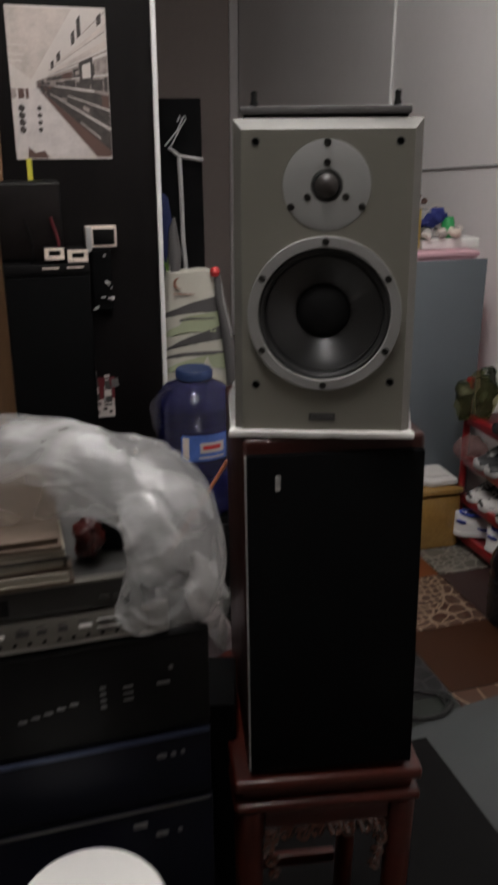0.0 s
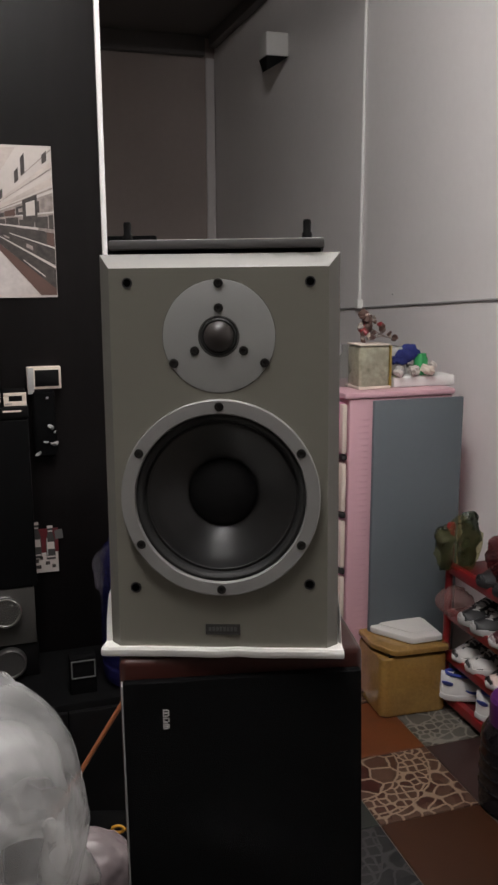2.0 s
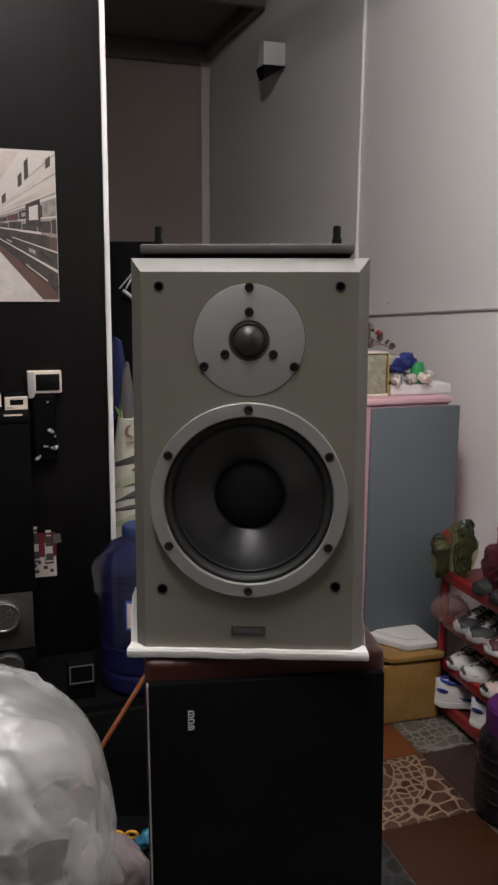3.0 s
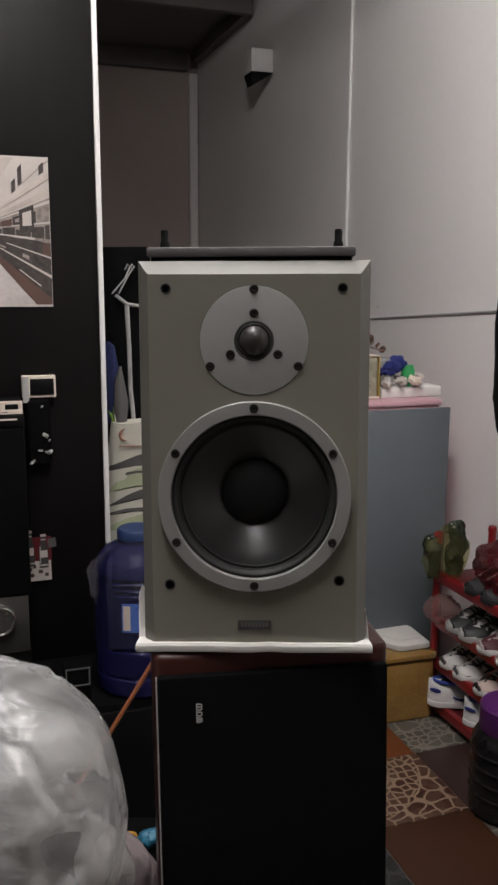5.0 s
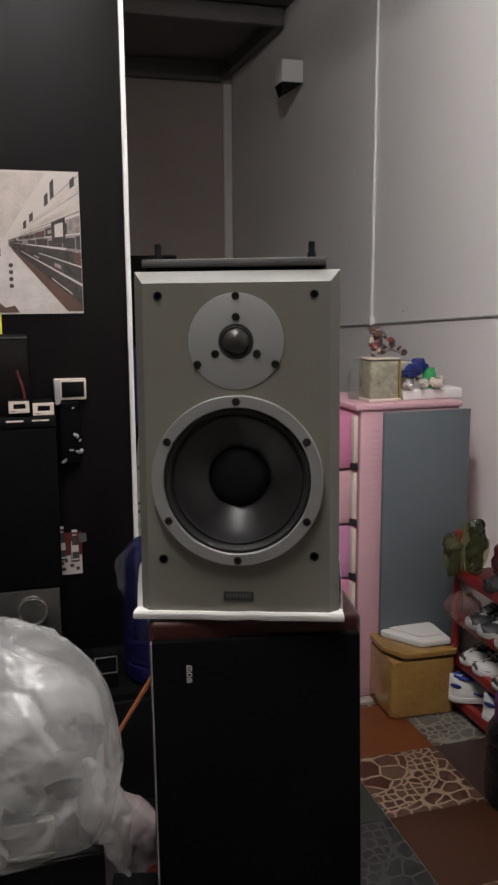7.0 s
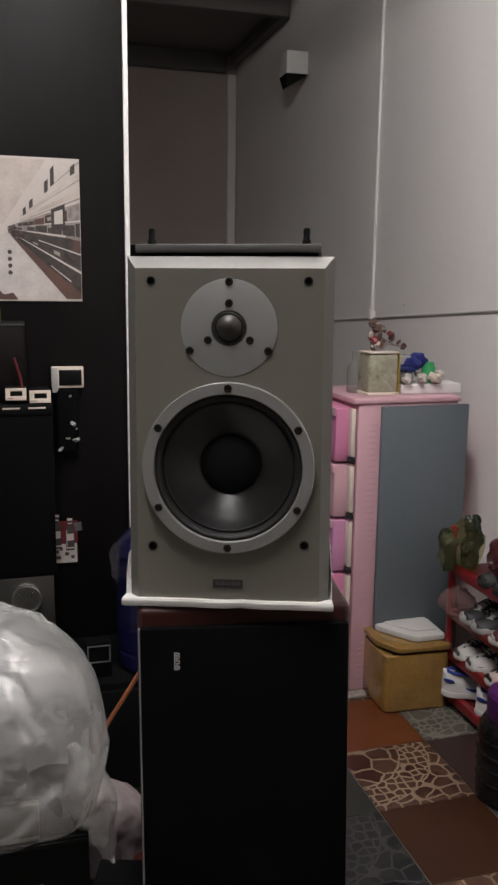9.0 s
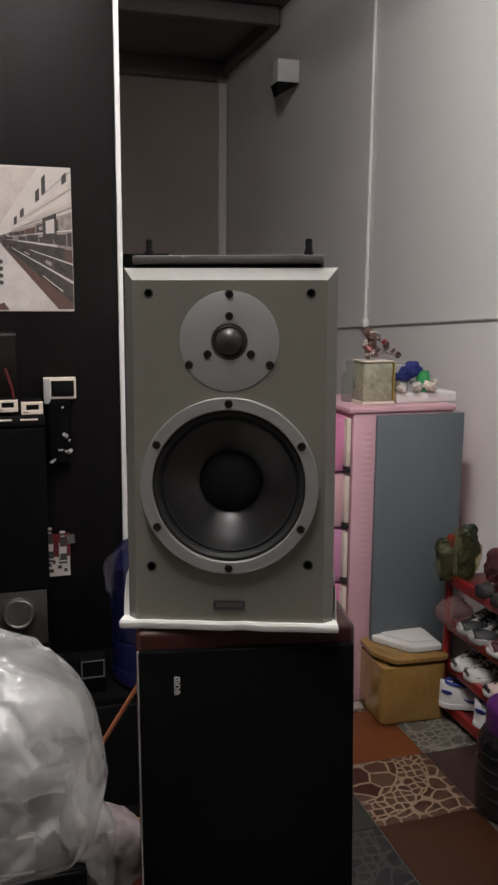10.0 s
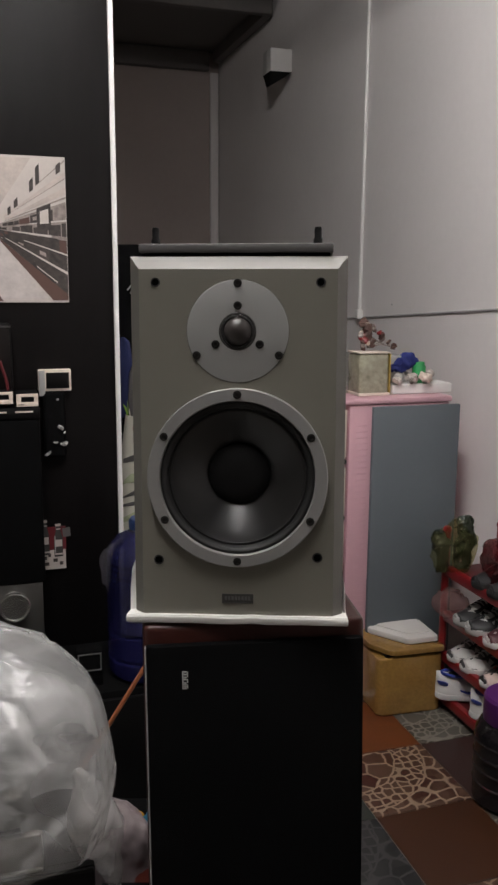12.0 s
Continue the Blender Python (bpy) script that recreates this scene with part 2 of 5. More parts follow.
M_BLACKCLOTH = mat("black_cloth", (0.004, 0.0038, 0.004), 0.9, vary=0.3, spec=0.2)
M_ORANGE = mat("orange_stick", (0.36, 0.125, 0.055), 0.45)
M_REDTHING = mat("red_rubber", (0.5, 0.03, 0.03), 0.5)
M_REDDIM = mat("dim_red", (0.10, 0.008, 0.012), 0.5)
M_TILE_O = mat("orange_tile", (0.125, 0.035, 0.011), 0.35, vary=0.2, scale=7, dirt=(0.045, 0.018, 0.010), dirt_amount=0.8)
# browner tile for the near floor, with the shade there put into its colour
M_TILE_N = mat("shaded_brown_tile", (0.035, 0.0115, 0.0037), 0.40, vary=0.25, scale=5, dirt=(0.03, 0.014, 0.008), dirt_amount=0.8)
M_TILE_M = mat("maroon_tile", (0.035, 0.019, 0.017), 0.35, vary=0.2, scale=7)
M_TILE_G = mat("green_grey_tile", (0.020, 0.024, 0.020), 0.4, vary=0.25, scale=7)
M_GROUT = mat("tile_joint", (0.16, 0.14, 0.12), 0.9)
M_PEB_B = pebbles("brown_pebble_tile", (0.040, 0.010, 0.006), (0.082, 0.042, 0.026), (0.25, 0.18, 0.125), 13.0)
M_PEB_G = pebbles("grey_pebble_tile", (0.006, 0.007, 0.008), (0.022, 0.022, 0.022), (0.044, 0.044, 0.043), 12)
M_PEB_L = pebbles("light_grey_pebble_tile", (0.045, 0.038, 0.030), (0.10, 0.090, 0.075), (0.20, 0.185, 0.155), 13.0)
M_SHEET = mat("pale_plastic_sheet", (0.06, 0.066, 0.067), 0.5, vary=0.1, scale=4)
M_JUG = clear("blue_jug_plastic", (0.016, 0.017, 0.085), 0.12, 0.45, 1.45, 0.08, 20)
M_BAG = clear("milky_bag_film", (0.72, 0.715, 0.71), 0.20, 0.6, 1.7, 0.16, 14)
nb, lb = M_BAG.node_tree.nodes, M_BAG.node_tree.links


def bag_noise(kind, scale, detail, lo, hi, out0, out1):
    """One layer of the film's cloudiness; the film is clearer where it lies single."""
    t = nb.new("ShaderNodeTexNoise")
    t.noise_type = kind
    t.inputs["Scale"].default_value, t.inputs["Detail"].default_value, t.inputs["Distortion"].default_value = scale, detail, 0.6
    r = nb.new("ShaderNodeMapRange")
    r.inputs[1].default_value, r.inputs[2].default_value = lo, hi
    r.inputs[3].default_value, r.inputs[4].default_value = out0, out1
    pos = nb.new("ShaderNodeNewGeometry")
    lb.new(pos.outputs["Position"], t.inputs["Vector"])
    lb.new(t.outputs[0], r.inputs[0])
    return r.outputs[0]


film_sum = nb.new("ShaderNodeMath")
film_sum.operation, film_sum.use_clamp = "SUBTRACT", True
lb.new(bag_noise("FBM", 12.0, 2, 0.35, 0.66, 0.44, 0.80), film_sum.inputs[0])
lb.new(bag_noise("RIDGED_MULTIFRACTAL", 11.0, 1.0, 0.62, 0.98, 0.0, 0.34), film_sum.inputs[1])
for q in nb:
    if q.bl_idname == "ShaderNodeMixShader":
        lb.new(film_sum.outputs[0], q.inputs[0])
M_FILM_Y = clear("yellow_green_film", (0.66, 0.64, 0.30), 0.05, 0.90, 2.6, 1.0, 30)
M_FILM_R = clear("red_film", (0.15, 0.006, 0.010), 0.08, 0.42, 1.9, 1.0, 34)
M_FILM_P = clear("pink_film", (0.78, 0.50, 0.48), 0.14, 0.66, 1.8, 0.9, 55)
M_WRAP = clear("torn_clear_film", (0.55, 0.52, 0.60), 0.15, 0.86, 1.6, 0.8, 60)
M_JAR = clear("dark_jar_plastic", (0.010, 0.009, 0.010), 0.06, 0.12, 1.5, 0.05, 14)
M_LABEL = mat("jug_label_print", (0.07, 0.14, 0.42), 0.5, vary=0.5, scale=40)
M_BAGCLOTH = mat("cream_sack", (0.52, 0.50, 0.43), 0.8, vary=0.08)
M_BAGGREY = mat("grey_sack_band", (0.085, 0.08, 0.08), 0.8, vary=0.1)
M_BAGGREEN = mat("green_sack_band", (0.34, 0.37, 0.24), 0.8, vary=0.1)
M_LOGO = mat("orange_mark", (0.26, 0.12, 0.08), 0.7)
M_GOLD = mat("gold_strip", (0.50, 0.36, 0.10), 0.35, 0.5)
M_CHROME = mat("worn_chrome", (0.65, 0.65, 0.64), 0.35, 0.5)
M_LIME = mat("lime_wrapper", (0.16, 0.30, 0.03), 0.4, vary=0.3, scale=40)
M_LEAF = mat("green_wrap", (0.07, 0.11, 0.035), 0.45, vary=0.7, scale=40)


# ---- mesh helpers ----
def mesh_of(bm, name, smooth=True):
    me = bpy.data.meshes.new(name)
    bmesh.ops.recalc_face_normals(bm, faces=bm.faces)
    bm.to_mesh(me)
    bm.free()
    if smooth:
        for p in me.polygons:
            p.use_smooth = True
        me.set_sharp_from_angle(angle=radians(35))
    return me


def thing(name, m, label, category, group="", kind=""):
    ob = new(name)
    ob.empty_display_size = 0.05
    ob.matrix_world = m
    return tagged(ob, label, category, group, kind)


def part(name, bm, material, parent, label="", m=None):
    ob = new(name, mesh_of(bm, name))
    ob.data.materials.append(material)
    if parent is not None:
        ob.parent = parent
    if m is not None:
        ob.matrix_local = m
    if label:
        ob["label"] = label
    return ob


def solo(name, bm, material, m, label, category, group="", kind=""):
    ob = new(name, mesh_of(bm, name))
    ob.data.materials.append(material)
    ob.matrix_world = m
    return tagged(ob, label, category, group, kind)


def box(x0, x1, y0, y1, z0, z1, bevel=0.0, seg=2, bm=None, m=None):
    b = bmesh.new()
    bmesh.ops.create_cube(b, size=1)
    for v in b.verts:
        v.co = ((x0 + x1) / 2 + v.co.x * (x1 - x0), (y0 + y1) / 2 + v.co.y * (y1 - y0), (z0 + z1) / 2 + v.co.z * (z1 - z0))
    if bevel:
        bmesh.ops.bevel(b, geom=b.edges[:], offset=bevel, segments=seg, profile=0.5, affect="EDGES")
    if m is not None:
        b.transform(m)
    return joined(bm, b)


def joined(bm, b):
    if bm is None:
        return b
    me = bpy.data.meshes.new("tmp")
    b.to_mesh(me)
    b.free()
    bm.from_mesh(me)
    bpy.data.meshes.remove(me)
    return bm


def lathe(profile, seg=48, m=None, bm=None, close=True):
    """Turns (radius, height) round z."""
    b = bmesh.new()
    rings = []
    for r, z in profile:
        if r < 1e-5:
            rings.append([b.verts.new((0, 0, z))])
        else:
            rings.append([b.verts.new((r * math.cos(2 * math.pi * i / seg), r * math.sin(2 * math.pi * i / seg), z)) for i in range(seg)])
    for p, q in zip(rings, rings[1:]):
        for i in range(seg):
            j = (i + 1) % seg
            if len(p) == 1 and len(q) == 1:
                continue
            if len(p) == 1:
                b.faces.new((p[0], q[j], q[i]))
            elif len(q) == 1:
                b.faces.new((p[i], p[j], q[0]))
            else:
                b.faces.new((p[i], p[j], q[j], q[i]))
    if m is not None:
        b.transform(m)
    return joined(bm, b)


def tube(points, radius, seg=10, bm=None, squash=1.0):
    """A round rod through points; radius one number or one for each point."""
    b = bmesh.new()
    pts = [Vector([float(c) for c in p]) for p in points]
    rad = [float(r) for r in radius] if isinstance(radius, (list, tuple)) else [radius] * len(pts)
    rings = []
    side = None
    for k, p in enumerate(pts):
        d = (pts[min(k + 1, len(pts) - 1)] - pts[max(k - 1, 0)]).normalized()
        if side is None:
            side = d.orthogonal().normalized()
        side = (side - d * side.dot(d)).normalized()
        up = d.cross(side)
        rings.append([b.verts.new(p + rad[k] * (math.cos(2 * math.pi * i / seg) * side + squash * math.sin(2 * math.pi * i / seg) * up)) for i in range(seg)])
    for p, q in zip(rings, rings[1:]):
        for i in range(seg):
            b.faces.new((p[i], p[(i + 1) % seg], q[(i + 1) % seg], q[i]))
    b.faces.new(rings[0][::-1])
    b.faces.new(rings[-1])
    return joined(bm, b)


def spline(points, n):
    """n points on a smooth curve through the points (any width of tuple)."""
    p = np.array(points, float)
    p = np.vstack([2 * p[0] - p[1], p, 2 * p[-1] - p[-2]])
    out = []
    for k in range(n):
        s = k / (n - 1) * (len(p) - 3)
        i = min(int(s), len(p) - 4)
        u = s - i
        a, b, c, d = p[i:i + 4]
        out.append(0.5 * (2 * b + (c - a) * u + (2 * a - 5 * b + 4 * c - d) * u ** 2 + (3 * b - a - 3 * c + d) * u ** 3))
    return out


def ruffle(bm, size, scale, seed=0.0):
    bm.normal_update()
    for v in bm.verts:
        q = v.co * scale + Vector((seed, seed * 1.7, -seed))
        v.co += v.normal * size * (noise.noise(q) + 0.5 * noise.noise(q * 2.3) + 0.3 * noise.noise(q * 5.1))
    return bm


# ---- structure ----
A_WALL, B_BACK, Z_CEIL = 1.80, 6.14, 3.25
tagged(solo("wall_right", box(A_WALL, A_WALL + 0.1, -2.6, B_BACK + 0.1, 0, Z_CEIL), M_WALL, ROOM, "grey-white painted room wall with a faint joint", "wall"), kind="structure")
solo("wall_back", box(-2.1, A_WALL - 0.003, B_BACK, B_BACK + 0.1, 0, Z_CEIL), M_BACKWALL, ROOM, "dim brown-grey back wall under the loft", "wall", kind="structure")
# left and rear walls are never in view; added to hold down bounced light
solo("wall_left", box(-2.2, -2.1, -2.6, B_BACK + 0.1, 0, Z_CEIL), M_DIM, ROOM, "unseen side wall, dark to cut bounced light", "wall", kind="structure")
solo("wall_behind", box(-2.1, A_WALL - 0.003, -2.7, -2.6, 0, Z_CEIL), M_DIM, ROOM, "unseen rear wall, dark to cut bounced light", "wall", kind="structure")
# ceiling lies out of view; its dark colour limits the light thrown back
solo("ceiling", box(-2.2, A_WALL + 0.1, -2.7, B_BACK + 0.1, Z_CEIL + 0.003, Z_CEIL + 0.1), M_CEIL, ROOM, "unseen ceiling boards, dark to cut bounced light", "ceiling", kind="structure")
solo("loft", box(-2.1, A_WALL - 0.004, 4.99, B_BACK - 0.003, 2.975, 3.04), M_LOFT, ROOM, "dark boarded loft underside against the back wall", "loft", kind="structure")
solo("loft_ledger", box(A_WALL - 0.062, A_WALL - 0.004, 4.99, B_BACK - 0.075, 2.900, 2.9735, 0.006), M_LOFT, ROOM, "dark ledger beam under the loft along the wall", "beam", kind="structure")
solo("loft_ledger", box(-2.1, A_WALL - 0.085, B_BACK - 0.07, B_BACK - 0.004, 2.850, 2.9735, 0.006), M_LOFT, ROOM, "dark ledger beam under the loft along the back wall", "beam", kind="structure")
solo("loft_beam", box(-2.1, A_WALL - 0.03, 4.93, 4.986, 2.895, 2.99, 0.008), M_LOFT, ROOM, "dark beam along the loft edge", "beam", kind="structure")
solo("loft_front", box(-2.1, A_WALL - 0.004, 3.7, 4.92, 2.995, 3.05), M_LOFT, ROOM, "dark upper loft boards", "loft", kind="structure")
solo("trim_corner", box(A_WALL - 0.07, A_WALL - 0.01, B_BACK - 0.03, B_BACK - 0.004, 0, 2.845, 0.006), M_WALL, ROOM, "plain corner batten", "trim", kind="structure")
# joint line that runs slightly askew along the wall
solo("trim_wall", tube([(A_WALL - 0.003, b, 1.332 - 0.070 * (b - 2.7) / 1.1) for b in np.linspace(0.6, 4.4, 24)], 0.0045, 6), M_GREYTRIM, ROOM, "thin grey cable tacked along the wall", "cable", kind="structure")

# ---- floor: square tiles with joints, last pieces at the end of the file ----
floor = solo("floor", box(-2.1, A_WALL, -2.6, B_BACK, -0.1, -0.004), M_GROUT, ROOM, "tiled floor with pebble-print and plain tiles", "floor", kind="structure")


# ---- the loudspeaker and its tower ----
STACK = pose(0.0872, 0.9628, 1.0976, 0, 0, -3.48) @ pose(0, 0, 0, -2.61, 0, 0) @ pose(0, 0, 0, 0, -0.42, 0)     # the stack leans back a little


def disc_to_front(x, z, y=0.0):
    """Turned parts: their axis to the front (towards -y)."""
    return Matrix.Translation((x, y, z)) @ pose(0, 0, 0, 90)


def make_bookshelf_speaker(m):
    sp = thing("bookshelf_speaker", m, "grey two-way bookshelf loudspeaker standing on a white foam sheet", "loudspeaker")
    w, h, d, c, s, base = 0.1048, 0.3450, 0.26, 0.0125, 0.0100, -0.0088
    # cabinet behind the baffle
    part("cabinet", box(-w, w, 0.0305, d, base, h, 0.0015), M_SIDE, sp, "dark veneered cabinet")
    # baffle with bevelled sides and top
    b = bmesh.new()
    front = [(-w + s, 0, base), (w - s, 0, base), (w - s, 0, h - c), (-w + s, 0, h - c)]
    back = [(-w, c, base), (w, c, base), (w, c, h), (-w, c, h)]
    rear = [(-w, 0.03, base), (w, 0.03, base), (w, 0.03, h), (-w, 0.03, h)]
    f, k, r = ([b.verts.new(q) for q in s] for s in (front, back, rear))
    # flat face with the two round cut-outs is built as a ring fan round the woofer
    e = bmesh.new()
    ef, ek, er = ([e.verts.new(q) for q in s] for s in (front, back, rear))
    e.faces.new(er[::-1])
    for i in range(4):
        j = (i + 1) % 4
        e.faces.new((ef[i], ef[j], ek[j], ek[i]))
        e.faces.new((ek[i], ek[j], er[j], er[i]))
    bev = part("bevel", e, M_BAFFLE_EDGE, sp, "bevelled grey edge of the baffle, darkened for its shaded side")
    for p in bev.data.polygons:
        p.use_smooth = False
    for v in k + r:
        b.verts.remove(v)
    zc, rc, seg = 0.1315, 0.0775, 64
    ring = [b.verts.new((rc * math.cos(2 * math.pi * i / seg), 0, zc + rc * math.sin(2 * math.pi * i / seg))) for i in range(seg)]
    inner = [b.verts.new((v.co.x, 0.029, v.co.z)) for v in ring]
    corner = {0: 2, seg // 4: 3, seg // 2: 0, seg * 3 // 4: 1}
    cur = 1
    for i in range(seg):
        j = (i + 1) % seg
        b.faces.new((ring[i], ring[j], inner[j], inner[i]))
        if i in corner:
            b.faces.new((f[cur], ring[i], f[corner[i]]))
            cur = corner[i]
        b.faces.new((f[cur], ring[i], ring[j]))
    bf = part("baffle", b, M_BAFFLE, sp, "satin olive-grey bevelled front baffle")
    for p in bf.data.polygons:
        p.use_smooth = False
    # woofer
    wf = part("woofer_ring", lathe([(0.0755, 0.0), (0.0755, 0.0070), (0.0766, 0.0087), (0.0770, 0.0087), (0.0774, 0.0087), (0.0866, 0.0087), (0.0870, 0.0087), (0.0874, 0.0087), (0.0882, 0.0078), (0.0882, 0.0070), (0.0882, 0.0)], 72, disc_to_front(0, zc)), M_ALU, sp, "brushed aluminium woofer ring")
    part("surround", lathe([(0.0768, 0.001), (0.0762, 0.0035), (0.0748, 0.0050), (0.0728, 0.0054), (0.0705, 0.0042), (0.0690, 0.0015), (0.0682, -0.0012), (0.0672, -0.0010), (0.0660, -0.0006), (0.0648, -0.0014)], 72, disc_to_front(0, zc)), M_RUBBER, wf, "black rubber roll surround")
    part("cone", lathe([(0.0648, -0.0018), (0.060, -0.0042), (0.054, -0.0078), (0.047, -0.0122), (0.041, -0.0160), (0.0360, -0.0194), (0.0308, -0.0230)], 72, disc_to_front(0, zc)), M_CONE, wf, "dark glossy polymer cone")
    part("dust_cap", lathe([(0.0309, -0.0232), (0.0307, -0.0221), (0.0278, -0.0194), (0.0215, -0.0162), (0.0125, -0.0137), (0.0, -0.0127)], 64, disc_to_front(0, zc)), M_CAP, wf, "domed black dust cap")
    part("backing", lathe([(0.0, -0.0288), (0.0773, -0.0288)], 48, disc_to_front(0, zc)), M_HOLE, wf)
    for i in range(6):
        a = radians(90 + 60 * i)
        part("screw", screw_bm(0.0037), M_SCREW, wf, "", disc_to_front(0.0822 * math.cos(a), zc + 0.0822 * math.sin(a), -0.0085))
    # tweeter
    zt = 0.2738
    tw = part("tweeter_plate", lathe([(0.0172, 0.0), (0.0172, 0.0006), (0.0185, 0.0007), (0.0190, 0.0007), (0.0484, 0.0007), (0.0487, 0.0006), (0.0489, 0.0004), (0.0489, 0.0)], 72, disc_to_front(0, zt)), M_ALU2, sp, "round grey tweeter faceplate")
    # flat black ring paints the shade of the gap round the plate
    part("recess_gap", lathe([(0.0488, 0.0002), (0.04915, 0.0002)], 72, disc_to_front(0, zt)), M_HOLE, tw)
    part("tweeter_rim", lathe([(0.0160, 0.0002), (0.0164, 0.0009), (0.0172, 0.0012), (0.0180, 0.0009)], 48, disc_to_front(0, zt)), M_DULL, tw)
    part("tweeter_surround", lathe([(0.0130, 0.0006), (0.0146, 0.0014), (0.0162, 0.0004)], 48, disc_to_front(0, zt)), M_RUBBER, tw)
    part("dome", lathe([(0.0, 0.0088), (0.004, 0.0083), (0.008, 0.0066), (0.0115, 0.0036), (0.0135, 0.0004)], 48, disc_to_front(0, zt)), M_DOME, tw, "dark coated fabric dome")
    for i in range(3):
        a = radians(90 + 120 * i)
        part("screw", screw_bm(0.0036), M_SCREW, tw, "", disc_to_front(0.0457 * math.cos(a), zt + 0.0457 * math.sin(a), -0.0008))
        part("small_screw", screw_bm(0.0036), M_SCREW, tw, "", disc_to_front(0.0245 * math.cos(a), zt + 0.0245 * math.sin(a), -0.0008))
    # sockets for the grille pegs
    for x, low_z in ((-0.0788, 0.0478), (0.0788, 0.0520)):
        for z, r in ((low_z, 0.0048), (0.3200, 0.0044)):
            part("grille_socket", lathe([(r * 0.72, -0.002), (r * 0.74, 0.0006), (r, 0.0008), (r * 1.06, 0.0)], 20, disc_to_front(x, z)), M_RUBBER, sp)
            part("socket_hole", lathe([(0.0, 0.0004), (r * 0.74, 0.0004)], 20, disc_to_front(x, z)), M_HOLE, sp)
    pl = part("badge", box(-0.0158, 0.0158, -0.0016, 0.0, 0.0040, 0.0140, 0.0006), M_DULL, sp, "small dark metal badge with pale bars")
    b = box(-0.0148, 0.0148, -0.0019, -0.0015, 0.0048, 0.0052)
    for q in range(8):
        box(-0.0128 + 0.0033 * q, -0.0105 + 0.0033 * q, -0.0019, -0.0015, 0.0076, 0.0114, bm=b)
    part("badge_bar", b, M_MARK, pl)
    return sp


def screw_bm(r):
    b = lathe([(r * 1.15, 0.0), (r, 0.0011), (r * 0.62, 0.0013), (r * 0.5, 0.0004), (0.0, 0.0004)], 16)
    return b


LOW_H = 0.470
BASE = pose(0.1050, 0.956, 1.0808, 0, 0, 5.5) @ pose(0, 0, 0, -3.0, -0.6, 0) @ Matrix.Translation((0, 0.012, -LOW_H))
low = thing("tower_speaker", BASE, "black-fronted mahogany floor loudspeaker standing on a carved stool", "loudspeaker")
part("cabinet", box(-0.1125, 0.1145, 0.0, 0.30, 0.0, LOW_H, 0.007, 3), M_MAHOG, low, "dark mahogany veneered cabinet")
part("grille", box(-0.1090, 0.1105, -0.012, -0.0005, 0.004, LOW_H - 0.018, 0.002), M_CLOTH, low, "black grille cloth")
# the edge's highlight is made as a pale strip
part("grille_edge", box(-0.1108, -0.1093, -0.0105, -0.0005, 0.006, LOW_H - 0.020), M_GREYTRIM, low, "thin grey strip painting the highlight on the grille's edge")
# small upright mark: three narrow shapes one above another
bars = bmesh.new()
for z0, z1, notch in ((-0.0625, -0.0574, 1), (-0.0565, -0.0516, 0), (-0.0507, -0.0438, 1)):
    box(-0.0738, -0.0726, -0.0130, -0.0118, LOW_H + z0, LOW_H + z1, bm=bars)
    box(-0.0693, -0.0681, -0.0130, -0.0118, LOW_H + z0 + 0.0008, LOW_H + z1 - 0.0008, bm=bars)
    for q in range(2 + notch):
        zz = LOW_H + z0 + (z1 - z0 - 0.0012) * q / (1 + notch)
        box(-0.0724, -0.0695, -0.0130, -0.0118, zz, zz + 0.0010, bm=bars)
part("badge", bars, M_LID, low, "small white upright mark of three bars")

# packing foam pressed under the speaker, curled up along both sides
FOAM_T = 0.0085
FOAM = STACK @ Matrix.Translation((0.0, 0.0, -0.0092 - FOAM_T))
bm = bmesh.new()
grid = []
for j in range(17):
    row = []
    for i in range(15):
        x, y = -0.1115 + 0.2195 * i / 14, (-0.0065 if j == 0 else -0.0015 + 0.27 * j / 16)
        z = 0.0
        lift = max(0.0, min((j - 1) / 1.5, 1.0))
        if i == 0:
            z = (0.030 + 0.030 * noise.noise(Vector((j * 2.7, 5, 2)))) * lift
            x -= 0.004 * lift
        elif i == 1:
            x = -0.1068
        elif i == 14:
            z = (0.024 + 0.006 * noise.noise(Vector((j * 2.1, 1, 7)))) * lift
            x = 0.1095
        elif i == 13:
            x = 0.1062
        wave = 0.0014 * noise.noise(Vector((i * 0.9, j * 0.8, 3)))
        droop = 0.0018 + 0.0010 * noise.noise(Vector((i * 0.55, 2.0, 8.0))) if j == 0 else 0.0
        row.append((x + wave, y + 0.0018 * noise.noise(Vector((i * 0.7, 9, j))), z + droop))
    grid.append(row)
layers = []
for up, tuck in ((0.0, 0.0012), (FOAM_T * 0.25, 0.0), (FOAM_T * 0.75, 0.0), (FOAM_T, 0.0015)):
    layers.append([[bm.verts.new((x * (1 - tuck * 4), y + (tuck if j == 0 else 0.0), z + up)) for x, y, z in r] for j, r in enumerate(grid)])
top, bot = layers[-1], layers[0]
for j in range(16):
    for i in range(14):
        bm.faces.new((top[j][i], top[j][i + 1], top[j + 1][i + 1], top[j + 1][i]))
        bm.faces.new((bot[j][i], bot[j + 1][i], bot[j + 1][i + 1], bot[j][i + 1]))
